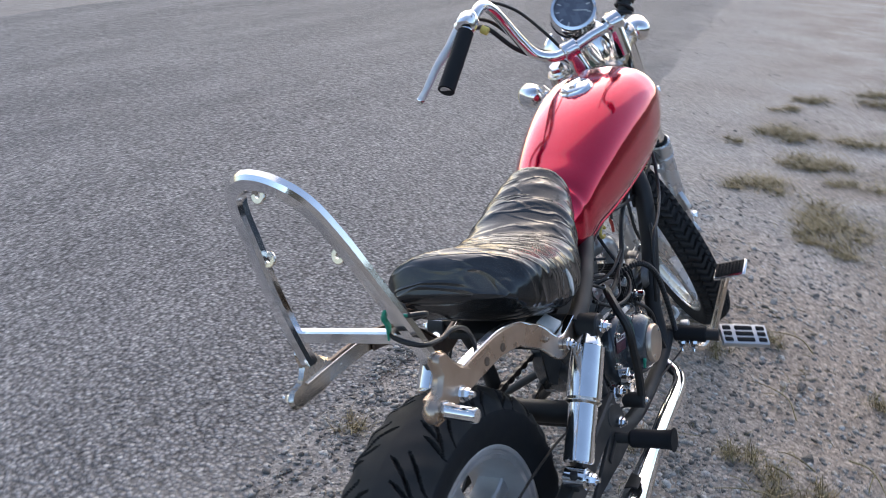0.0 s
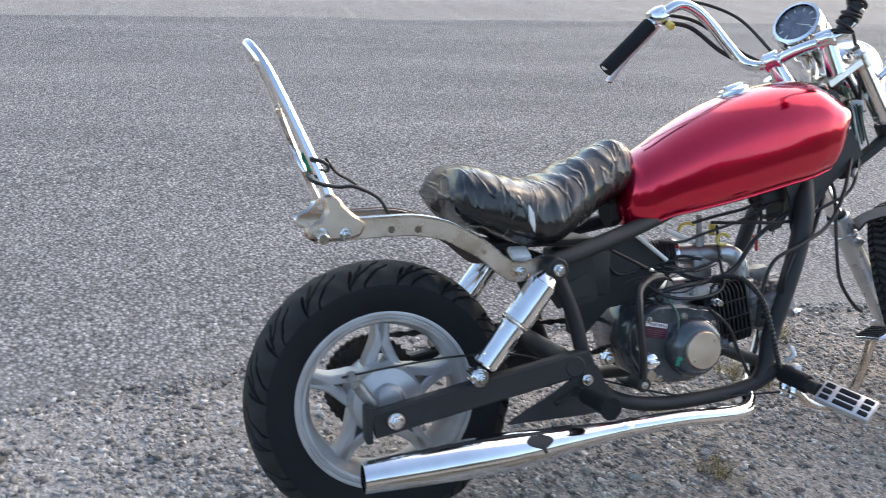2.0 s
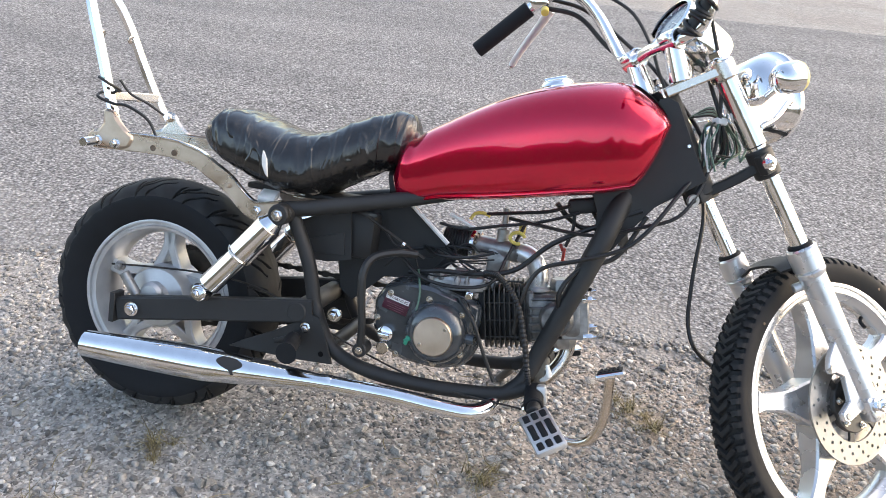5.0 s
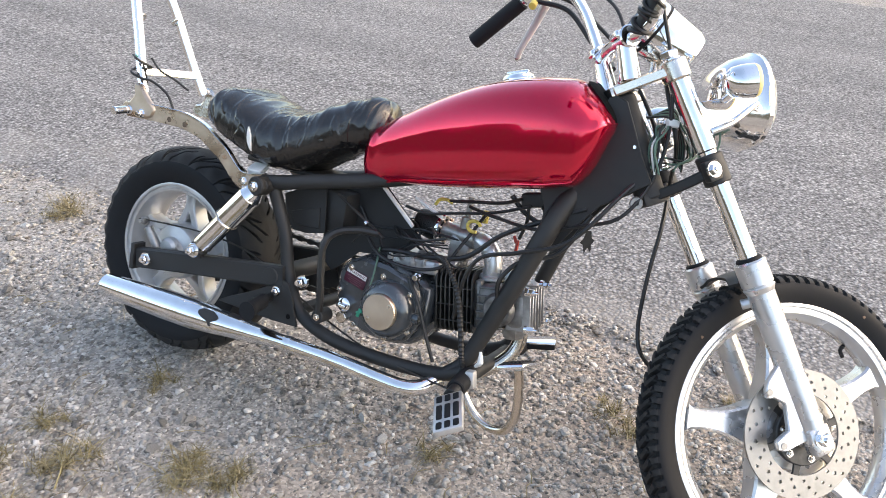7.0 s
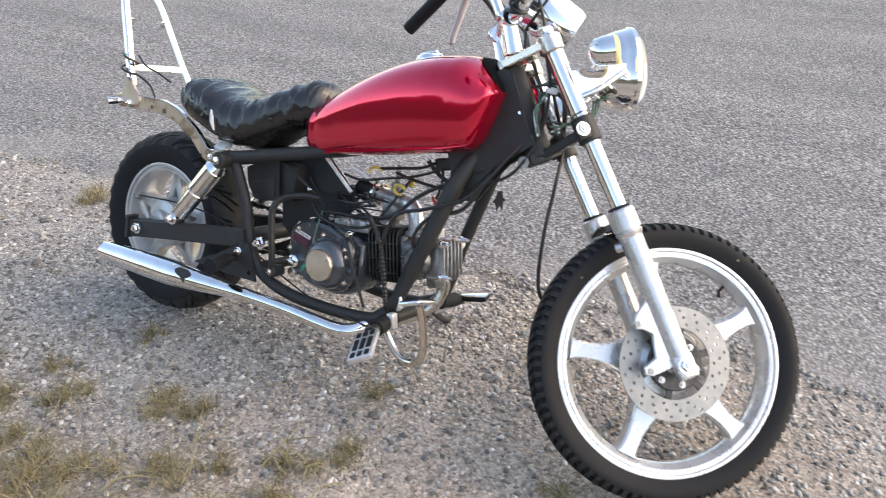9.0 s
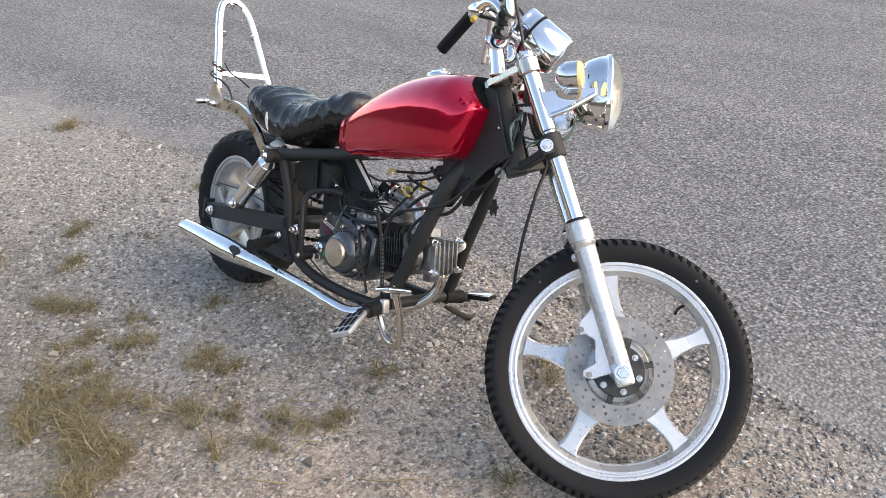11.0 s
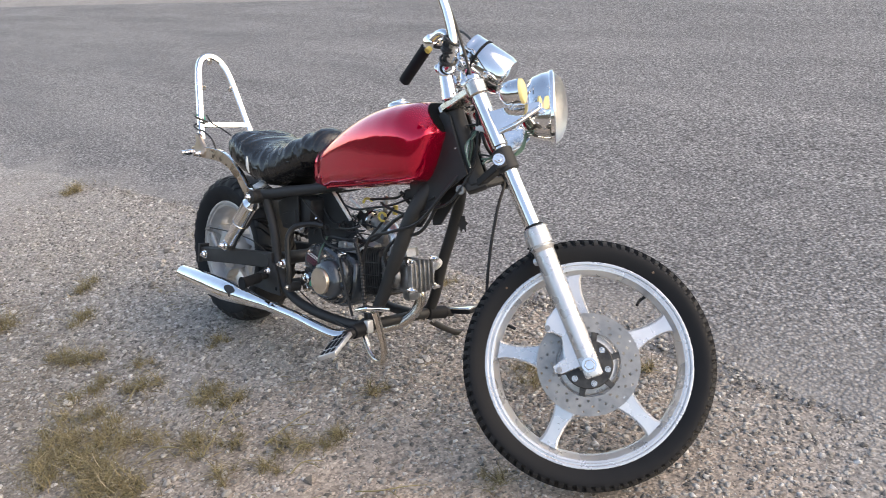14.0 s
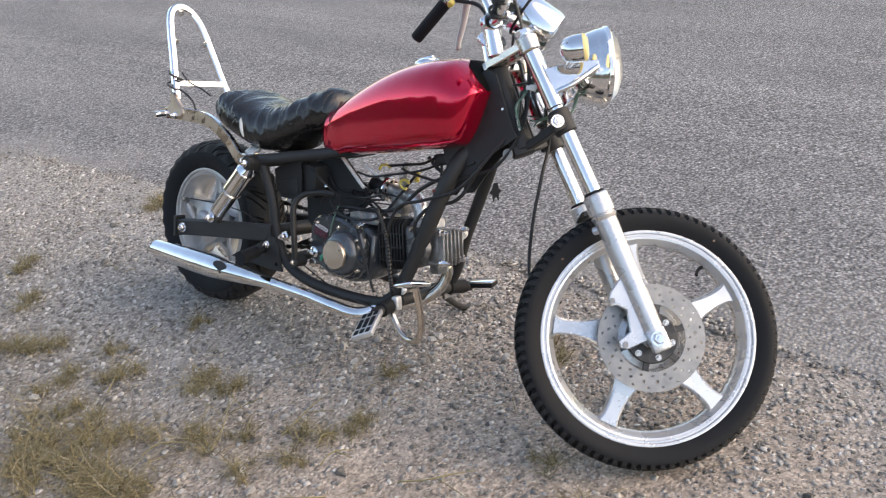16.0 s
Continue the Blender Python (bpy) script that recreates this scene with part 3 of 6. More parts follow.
# the steered front end: its own axes, ahead, left and up along the steering head
RAKE, STEER = radians(31.17), radians(40.19)
FRONT = Matrix.Translation((0.988, 0, 0.70)) @ Matrix.Rotation(-RAKE, 4, "Y") @ Matrix.Rotation(STEER, 4, "Z")
REAR = Matrix.Translation((0, 0, 0.247))
HUBF = FRONT @ Matrix.Translation((0.1165, 0, -0.5487))


def tyre(section, k, cut, m, band, parent, label):
    """A tyre turned from its half section, with tread cut in by cut(angle, across)."""
    prof = smooth_path([(r, y, 0) for r, y in section], 9)
    prof = prof + [Vector((p.x, -p.y, 0)) for p in prof[-2::-1]]
    n = len(prof)
    top = max(p.x for p in prof)
    wide = max(p.y for p in prof)
    norm = []
    for i in range(n):
        t = prof[min(i + 1, n - 1)] - prof[max(i - 1, 0)]
        v = Vector((-t.y, t.x)).normalized()
        norm.append(v if v.x * 1.0 + v.y * (1 if prof[i].y > 0 else -1) > 0 else -v)
    rows = []
    for i in range(k):
        a = 2 * math.pi * i / k
        row = []
        for p, (nx, ny) in zip(prof, norm):
            d = cut(a, p.y / wide) if p.x > top - band - 0.004 else 0.0
            fade = min(1.0, max(0.0, (p.x - top + band + 0.002) / 0.006))
            r, y = p.x + d * fade * nx, p.y + d * fade * ny
            row.append((r * math.cos(a), y, r * math.sin(a)))
        rows.append(row)
    first = next(j for j, p in enumerate(prof) if p.x > top - band)
    made = []
    for title, mat, spans in (("tyre", RUBBER, ((0, first), (n - 1 - first, n - 1))), ("tread", TREAD, ((first, n - 1 - first),))):
        bm = bmesh.new()
        for lo, hi in spans:
            vs = [[bm.verts.new(row[j]) for j in range(lo, hi + 1)] for row in rows]
            for i in range(k):
                u, v = vs[i], vs[(i + 1) % k]
                for j in range(hi - lo):
                    bm.faces.new((u[j], u[j + 1], v[j + 1], v[j]))
        made.append(part(title, bm, mat, parent, label if title == "tyre" else "dusty worn tread", m, sharp=50))
    return made


def road_tread(a, s):
    """Long curved sipes of a street tyre."""
    step = 2 * math.pi / 16
    d = -0.0016 * (1 + math.sin(a * 32 + 5 * abs(s))) * min(1, 1.2 * abs(s))
    for shift, bend, lo, hi in ((0.0, 0.3, 0.10, 0.97), (0.3, 0.16, 0.3, 0.8), (0.5, 0.1, 0.55, 1.0), (0.7, 0.3, 0.4, 1.0)):
        if lo < abs(s) < hi:
            c = shift * step + bend * abs(s) ** 1.6 * (1 if s > 0 else 1) + (step / 2 if s > 0 else 0)
            off = (a - c) % step
            off = min(off, step - off)
            w = 0.012 * min(1.0, 0.3 + (abs(s) - lo) * 5, 0.3 + (hi - abs(s)) * 5)
            if off < w:
                d = -0.009
    return d


def knob_tread(a, s):
    """Slanted knobs in chevrons on both halves of the front tyre, with a zigzag cut between their rows."""
    step = 2 * math.pi / 84
    v = abs(s)
    u = ((a + (0.11 * v if v < 0.55 else 0.0605 + 0.02 * (v - 0.55))) % step) / step
    if u < 0.46:
        return -0.0065
    saw = abs(2 * ((2 * a / step) % 1.0) - 1)
    if abs(v - 0.5 - 0.09 * saw) < 0.04:
        return -0.005
    return 0.002


def rim_ring(r_out, half, depth, m, name, parent, label, material):
    """A cast rim: flanges, well and inner ring."""
    h = half
    side = [(r_out, h), (r_out, h + 0.002), (r_out - 0.003, h + 0.003), (r_out - 0.007, h + 0.002), (r_out - 0.0085, h - 0.003), (r_out - 0.0125, h - 0.003), (r_out - 0.014, h), (r_out - 0.019, h - 0.001), (r_out - 0.0215, h - 0.006), (r_out - depth + 0.003, h * 0.5), (r_out - depth, h * 0.36)]
    well = [(r_out, -h + 0.006), (r_out - 0.012, -h + 0.012), (r_out - 0.014, -h * 0.35), (r_out - 0.018, -h * 0.2), (r_out - 0.018, h * 0.2), (r_out - 0.014, h * 0.35), (r_out - 0.012, h - 0.012), (r_out, h - 0.006)]
    prof = side + [(r, -y) for r, y in side[::-1]] + well + [side[0]]
    return part(name, lathe(prof, 96), material, parent, label, m)


def front_wheel():
    wheel = rim_ring(0.230, 0.026, 0.031, HUBF, "front_wheel", bike, "silver cast front wheel with five spokes", SILVER)
    sec = [(0.221, 0.02), (0.230, 0.029), (0.245, 0.036), (0.258, 0.038), (0.268, 0.034), (0.276, 0.022), (0.2795, 0.008), (0.280, 0.0)]
    tyre(sec, 1344, knob_tread, HUBF, 0.0135, wheel, "black knobbly front tyre")
    for i in range(5):
        bm = bmesh.new()
        a = radians(10 + 72 * i)
        stations = []
        for r, w, t in ((0.03, 0.05, 0.03), (0.07, 0.043, 0.027), (0.09, 0.035, 0.024), (0.105, 0.0285, 0.022), (0.12, 0.0235, 0.021), (0.14, 0.0188, 0.02), (0.16, 0.0168, 0.019), (0.18, 0.0172, 0.0185), (0.192, 0.0192, 0.0185), (0.2005, 0.0232, 0.0185)):
            e = 0.004
            stations.append([(r, y, z) for y, z in ((-t + e, -w), (-t, -w + e), (-t, w - e), (-t + e, w), (t - e, w), (t, w - e), (t, -w + e), (t - e, -w))])
        loft(stations, bm)
        part("spoke", bm, SILVER, wheel, m=HUBF @ Matrix.Rotation(-a, 4, "Y"))
    hub = lathe([(0, 0.05), (0.03, 0.05), (0.034, 0.04), (0.05, 0.03), (0.066, 0.027), (0.068, 0.024), (0.068, -0.03), (0.066, -0.033), (0.05, -0.036), (0.034, -0.045), (0, -0.045)], 48)
    part("hub", hub, SILVER, wheel, m=HUBF)
    # the drilled disc on the right side
    bm = bmesh.new()
    disc_plate(bm, 0.071, 0.1125, 60, 0.0045, 0.0029)
    disc = part("brake_disc", bm, STEEL, wheel, "drilled steel brake disc", HUBF @ Matrix.Translation((0, -0.052, 0)), smooth=False)
    car = lathe([(0.022, -0.006), (0.052, -0.006), (0.054, -0.004), (0.054, 0.004), (0.022, 0.004), (0.022, -0.006)], 40)
    carrier = part("disc_carrier", car, FIN, wheel, "dark grey disc carrier", HUBF @ Matrix.Translation((0, -0.051, 0)))
    for i in range(6):
        a = 2 * math.pi * i / 6
        arm = plate([(0.05, -0.0075), (0.064, -0.006), (0.075, -0.009), (0.075, 0.009), (0.064, 0.006), (0.05, 0.0075)], 0.005, Matrix.Rotation(a, 4, "Y"), 0.001)
        part("carrier_arm", arm, FIN, carrier, m=HUBF @ Matrix.Translation((0, -0.051, 0)))
        part("disc_bolt", bolt((0.043 * math.cos(a + 0.5), -0.006, 0.043 * math.sin(a + 0.5)), (0, -1, 0), 0.005, 0.006), WORN, carrier, m=HUBF @ Matrix.Translation((0, -0.051, 0)))
    for x, z in ((-0.12, 0.215), (0.2, 0.15)):
        part("paint_dot", rod((x, -0.0365, z), (x, -0.0378, z), 0.0028), RUST, wheel, "small pale paint dot", HUBF)
    part("valve_stem", tube([(0.17, 0.0, 0.105), (0.155, -0.006, 0.1), (0.145, -0.02, 0.092)], 0.0035, 3, 8), RUBBER, wheel, "short black tyre valve", HUBF)
    part("axle", rod((0, 0.115, 0), (0, -0.112, 0), 0.008), WORN, wheel, m=HUBF)
    part("axle_nut", bolt((0, -0.107, 0), (0, -1, 0), 0.012, 0.012), CHROME, wheel, m=HUBF)
    return wheel


def disc_plate(bm, r0, r1, holes, thick, hole):
    """A flat ring whose faces are pierced by round holes in three staggered rows."""
    rows = (r0 + (r1 - r0) * 0.22, r0 + (r1 - r0) * 0.5, r0 + (r1 - r0) * 0.78)
    n = holes // 3
    nr, na = 26, n * 18
    keep = {}
    for i in range(na):
        a = 2 * math.pi * (i + 0.5) / na
        for j in range(nr):
            r = r0 + (r1 - r0) * (j + 0.5) / nr
            solid = True
            for q, rr in enumerate(rows):
                s = 2 * math.pi / n
                d = ((a - q * s / 3) % s)
                d = min(d, s - d)
                if math.hypot(d * rr, r - rr) < hole:
                    solid = False
            keep[i, j] = solid
    pts = {}

    def v(i, j, side):
        key = (i % na, j, side)
        if key not in pts:
            a, r = 2 * math.pi * (i % na) / na, r0 + (r1 - r0) * j / nr
            pts[key] = bm.verts.new((r * math.cos(a), side * thick / 2, r * math.sin(a)))
        return pts[key]

    for (i, j), solid in keep.items():
        if not solid:
            continue
        for side in (-1, 1):
            q = [v(i, j, side), v(i + 1, j, side), v(i + 1, j + 1, side), v(i, j + 1, side)]
            bm.faces.new(q if side < 0 else q[::-1])
        for (di, dj), (p, q) in {(1, 0): ((i + 1, j), (i + 1, j + 1)), (-1, 0): ((i, j + 1), (i, j)), (0, 1): ((i + 1, j + 1), (i, j + 1)), (0, -1): ((i, j), (i + 1, j))}.items():
            if not keep.get(((i + di) % na, j + dj), False):
                bm.faces.new((v(*p, -1), v(*q, -1), v(*q, 1), v(*p, 1)))


front_wheel()


def rear_wheel():
    wheel = rim_ring(0.162, 0.050, 0.03, REAR, "rear_wheel", bike, "silver cast rear wheel with forked spokes", ALLOY)
    sec = [(0.152, 0.046), (0.163, 0.053), (0.185, 0.063), (0.205, 0.066), (0.222, 0.061), (0.235, 0.046), (0.242, 0.024), (0.244, 0.008), (0.2445, 0.0)]
    tyre(sec, 900, road_tread, REAR, 0.034, wheel, "fat black rear street tyre")
    for i in range(5):
        a = radians(90 + 72 * i)
        bm = bmesh.new()
        for sgn in (-1, 1):
            st = []
            for r, off, w in ((0.05, 0.026, 0.011), (0.07, 0.019, 0.010), (0.086, 0.0115, 0.0098), (0.1, 0.006, 0.0098), (0.115, 0.003, 0.0105), (0.134, 0.003, 0.0125)):
                t = 0.022
                off *= sgn
                st.append([(r, y, z) for y, z in ((-t + 0.003, off - w), (-t, off - w + 0.003), (-t, off + w - 0.003), (-t + 0.003, off + w), (t - 0.003, off + w), (t, off + w - 0.003), (t, off - w + 0.003), (t - 0.003, off - w))])
            loft(st, bm)
        part("spoke", bm, ALLOY, wheel, m=REAR @ Matrix.Rotation(-a, 4, "Y"))
    hub = lathe([(0, -0.062), (0.02, -0.062), (0.024, -0.072), (0.03, -0.072), (0.034, -0.06), (0.06, -0.054), (0.066, -0.044), (0.066, 0.03), (0.045, 0.05), (0, 0.05)], 48)
    part("brake_drum", hub, ALLOY, wheel, "polished brake drum cover", REAR)
    part("axle", rod((0, 0.15, -0.006), (0, -0.14, -0.006), 0.008), WORN, wheel, m=REAR)
    part("axle_nut", bolt((-0.004, -0.136, -0.007), (0, -1, 0), 0.011, 0.011), CHROME, wheel, m=REAR)
    teeth = []
    for i in range(36 * 2):
        a = 2 * math.pi * i / 72
        r = 0.083 if i % 2 else 0.089
        teeth.append((r * math.cos(a), r * math.sin(a)))
    part("sprocket", plate(teeth, 0.006, Matrix.Translation((0, 0.075, 0)), 0.0008), OILY, wheel, "dark oily chain sprocket", REAR)
    arm = rod((-0.03, -0.078, 0.004), (-0.06, -0.082, 0.047), 0.0105, 14)
    part("brake_arm", arm, GREYMETAL, wheel, "short grey brake lever arm", REAR)
    part("arm_nut", bolt((-0.068, -0.084, 0.06), (0, -1, 0), 0.008, 0.012), GREYMETAL, wheel, m=REAR)
    part("drum_boss", lathe([(0, -0.085), (0.018, -0.083), (0.024, -0.076), (0.024, -0.06), (0, -0.06)], 28), ALLOY, wheel, m=REAR @ Matrix.Translation((0, 0, 0.012)))
    return wheel


rear_wheel()


def chain():
    pts = []
    big, small = Vector((0.0, 0.075, 0.247)), Vector((0.49, 0.075, 0.30))
    for i in range(40):
        q = math.pi / 2 + math.pi * i / 39
        pts.append(big + 0.088 * Vector((math.cos(q), 0, math.sin(q))))
    for i in range(1, 34):
        pts.append((big + Vector((0, 0, -0.088))).lerp(small + Vector((0, 0, -0.034)), i / 34))
    for i in range(12):
        q = -math.pi / 2 + math.pi * i / 11
        pts.append(small + 0.034 * Vector((math.cos(q), 0, math.sin(q))))
    for i in range(1, 34):
        pts.append((small + Vector((0, 0, 0.034))).lerp(big + Vector((0, 0, 0.088)), i / 34))
    bm = bmesh.new()
    fine = []
    for p, q in zip(pts, pts[1:] + pts[:1]):
        fine += [p, p.lerp(q, 0.5)]
    rad = [1.0 if i % 4 < 2 else 0.62 for i in range(len(fine))]
    sweep(bm, fine, bar_section(0.013, 0.011, 0.15), 1, rad, True, up=(0, 1, 0))
    part("drive_chain", bm, OILY, bike, "oily drive chain", smooth=False)


chain()


def swingarm():
    bm = bmesh.new()
    sweep(bm, [(-0.04, -0.118, 0.232), (0.14, -0.118, 0.266), (0.36, -0.11, 0.303)], bar_section(0.024, 0.046), 4)
    sweep(bm, [(-0.04, 0.118, 0.232), (0.14, 0.118, 0.266), (0.36, 0.11, 0.303)], bar_section(0.024, 0.046), 4)
    rod((0.33, -0.125, 0.297), (0.33, 0.125, 0.297), 0.02, bm=bm)
    block((0.03, 0.012, 0.03), Matrix.Translation((0.14, -0.136, 0.303)), 0.003, bm)
    sw = part("swingarm", bm, BLACK, bike, "black box-section swingarm")
    p = plate([(-0.008, -0.03), (0.003, -0.03), (0.003, 0.03), (-0.008, 0.03)], 0.034, Matrix.Translation((-0.046, -0.118, 0.234)), 0.001)
    part("chain_adjuster", p, BLACK, sw)


swingarm()


def shock(sgn):
    y = 0.135 * sgn
    lo, hi = Vector((0.14, y, 0.303)), Vector((0.282, y, 0.48))
    d = (hi - lo).normalized()
    bm = rod(lo + d * 0.02, lo + d * 0.118, 0.0222, 28)
    s = part("shock_absorber", bm, CHROME, bike, "chrome shock absorber with covered spring")
    part("upper_cover", rod(lo + d * 0.112, hi - d * 0.03, 0.0265, 28, None, 0.0255), CHROME, s)
    part("collar", rod(lo + d * 0.106, lo + d * 0.114, 0.0272, 28), WORN, s)
    part("top_cone", rod(hi - d * 0.034, hi - d * 0.008, 0.0245, 28, None, 0.014), CHROME, s)
    for q, r in ((lo, 0.016), (hi, 0.02)):
        part("bushing", rod(q + Vector((0, 0.017, 0)), q - Vector((0, 0.017, 0)), r, 20), PLASTIC if q is hi else CHROME, s)
        part("shock_bolt", bolt(q + Vector((0, 0.02 * sgn, 0)), (0, sgn, 0), 0.0085, 0.010), CHROME, s)


shock(-1)
shock(1)


def frame_part():
    bm = bmesh.new()
    for s in (-1, 1):
        # loop: seat post, lower cradle, front; the left side stands wider
        w = 1.0 if s < 0 else 1.27
        tube([(0.288, s * 0.105, 0.49), (0.335, s * 0.1, 0.39), (0.358, s * 0.1, 0.31), (0.392, s * 0.1, 0.245), (0.44, s * 0.1, 0.215), (0.52, s * 0.098 * w, 0.2), (0.64, s * 0.092 * w, 0.2), (0.735, s * 0.088 * w, 0.212), (0.785, s * 0.088 * w, 0.235)], 0.0138, 6, 12, bm=bm)
        up = [(0.793, -0.064, 0.30), (0.818, -0.063, 0.37), (0.846, -0.062, 0.45), (0.871, -0.054, 0.53), (0.885, -0.036, 0.58), (0.9, -0.014, 0.62)] if s < 0 else [(0.826, 0.112, 0.37), (0.857, 0.11, 0.48), (0.885, 0.098, 0.56), (0.91, 0.07, 0.605), (0.925, 0.03, 0.63)]
        tube([(0.745, s * 0.088 * w, 0.215), *([(0.774, -0.076, 0.245)] if s < 0 else [(0.79, 0.112, 0.24), (0.81, 0.114, 0.29)]), *up], 0.0138, 6, 14, [1.0, 1.15, 1.3, 1.38, 1.45, 1.45] if s < 0 else [1.0, 1.05, 1.1, 1.1, 1.1], bm=bm)
        tube([(0.27, s * 0.112, 0.485), (0.32, s * 0.108, 0.495), (0.4, s * 0.09, 0.515), (0.5, s * 0.06, 0.54), (0.6, s * 0.03, 0.57)], 0.015, 6, 12, bm=bm)
    rod((0.29, -0.14, 0.482), (0.29, 0.14, 0.482), 0.014, bm=bm)
    rod((0.8, -0.095, 0.235), (0.8, 0.095, 0.235), 0.014, bm=bm)
    rod((0.4, -0.1, 0.24), (0.4, 0.1, 0.24), 0.013, bm=bm)
    # backbone and steering head
    sweep(bm, [(0.45, 0, 0.56), (0.7, 0, 0.62), (0.96, 0, 0.70)], bar_section(0.05, 0.06, 0.3), 4)
    fr = part("frame", bm, BLACK, bike, "matte black tubular frame")
    head = rod(FRONT @ Vector((0, 0, -0.08)), FRONT @ Vector((0, 0, 0.11)), 0.027, 24)
    part("steering_head", head, BLACK, fr)
    for s in (-1, 1):
        g = plate([(0.83, 0.615), (0.85, 0.575), (0.853, 0.53), (0.862, 0.50), (0.888, 0.507), (0.915, 0.55), (0.95, 0.60), (1.03, 0.662), (1.005, 0.70), (0.955, 0.79), (0.925, 0.80), (0.90, 0.70)], 0.006, Matrix.Translation((0, s * 0.034, 0)), 0.001)
        part("head_gusset", g, BLACK, fr)
    g = plate([(0.92, -0.034), (1.01, -0.034), (1.01, 0.034), (0.92, 0.034)], 0.006, Matrix.Translation((0, 0, 0.65)) @ Matrix.Rotation(radians(90), 4, "X"), 0.001)
    part("gusset_floor", g, BLACK, fr)
    part("gusset_bolt", bolt((0.987, -0.038, 0.717), (0, -1, 0), 0.0022, 0.003), CHROME, fr)
    for s in (-1, 1):
        g = plate([(0.20, 0.203), (0.226, 0.219), (0.29, 0.252), (0.335, 0.28), (0.355, 0.298), (0.375, 0.295), (0.388, 0.27), (0.412, 0.209), (0.345, 0.204)], 0.006, Matrix.Translation((0, s * 0.118, 0)), 0.001)
        part("pivot_plate", g, BLACK, fr)
        # the plate is uncut: a black disc gives the shade of its hole
        part("hole_shade_disc", rod((0.388, s * 0.1205, 0.225), (0.388, s * 0.1222, 0.225), 0.0055), HOLLOW_BLACK, fr)
        part("plate_rib", block((0.05, 0.004, 0.01), Matrix.Translation((0.315, s * 0.1225, 0.242)) @ Matrix.Rotation(radians(-24), 4, "Y"), 0.0015), BLACK, fr)
    part("pivot_bolt", bolt((0.401, -0.108, 0.303), (0, -1, 0), 0.0105, 0.014), CHROME, fr)
    part("plate_bolt", bolt((0.353, -0.126, 0.272), (0, -1, 0), 0.008, 0.009), CHROME, fr)
    return fr


frame_part()


def fender_rail(sgn):
    """A curved flat rail that carries the backrest, with a turned-in lower lip."""
    y = -0.112 if sgn < 0 else 0.098
    mid = [(-0.128, 0.556), (-0.06, 0.56), (0.0, 0.562), (0.045, 0.561), (0.095, 0.550), (0.13, 0.532), (0.165, 0.512), (0.2, 0.482), (0.225, 0.472), (0.272, 0.482)]
    if sgn > 0:
        mid[0] = (-0.1, 0.558)
    path = smooth_path([(x, y, z) for x, z in mid], 6)
    bm = bmesh.new()
    sweep(bm, path, bar_section(0.007, 0.032, 0.2) if sgn < 0 else bar_section(0.005, 0.024, 0.2), 1, up=None)
    sweep(bm, [p + Vector((0, -0.004 * sgn, 0.0155 if sgn < 0 else 0.0115)) for p in path], bar_section(0.013 if sgn < 0 else 0.008, 0.004, 0.2), 1)
    if sgn > 0:
        # rusty brown strip, darkened to hold the dark reflection inside the rail
        inner = bmesh.new()
        sweep(inner, [p + Vector((0, -0.006, 0)) for p in path[18:]], bar_section(0.004, 0.026, 0.2), 1)
    rail = part("fender_rail", bm, RAIL if sgn < 0 else WORN, bike, "curved tan chrome fender rail" if sgn < 0 else "curved worn chrome fender rail with a dark brown inner lip")
    if sgn > 0:
        part("inner_face", inner, DARK_BROWN, rail, "dark brown steel inner face")
    lip = bmesh.new()
    sweep(lip, [p + Vector((0, -0.001 * sgn, 0.019 if sgn < 0 else 0.0145)) for p in path[6:]], bar_section(0.012 if sgn < 0 else 0.007, 0.003, 0.3), 1)
    part("rail_lip", lip, CHROME if sgn < 0 else DARK_BROWN, rail)
    horn = plate([(-0.143, 0.563), (-0.14, 0.549), (-0.125, 0.543), (-0.07, 0.544), (-0.05, 0.55), (-0.04, 0.573), (-0.062, 0.586), (-0.078, 0.602), (-0.086, 0.616), (-0.108, 0.62), (-0.111, 0.606), (-0.107, 0.592), (-0.118, 0.577), (-0.133, 0.574)], 0.016 if sgn < 0 else 0.009, Matrix.Translation((0.0 if sgn < 0 else 0.008, y, 0)), 0.005)
    part("backrest_socket", horn, RAIL if sgn < 0 else WORN, rail)
    for x, z in ((-0.077, 0.555), (-0.115, 0.556)):
        part("rail_bolt", bolt((x, y + sgn * 0.008, z), (0, sgn, 0), 0.0078, 0.012), CHROME, rail)
    for x, z in ((0.163, 0.513),):
        part("rail_bolt", bolt((x, y + sgn * 0.005, z), (0, sgn, 0), 0.0045, 0.005), RAIL, rail)
    part("rail_bolt", bolt((0.226, y + sgn * 0.008, 0.476), (0, sgn, 0), 0.0075, 0.009), CHROME, rail)
    for x, z in ((0.0, 0.558), (0.045, 0.556)):
        part("rust_spot", rod((x, y + sgn * 0.0025, z), (x, y + sgn * 0.0048, z), 0.006), RUST, rail, "small rusty bolt hole")
    if sgn < 0:
        lug = rod((-0.118, y - 0.008, 0.556), (-0.118, y - 0.05, 0.552), 0.009)
        part("threaded_lug", lug, CHROME, rail)


fender_rail(-1)
fender_rail(1)


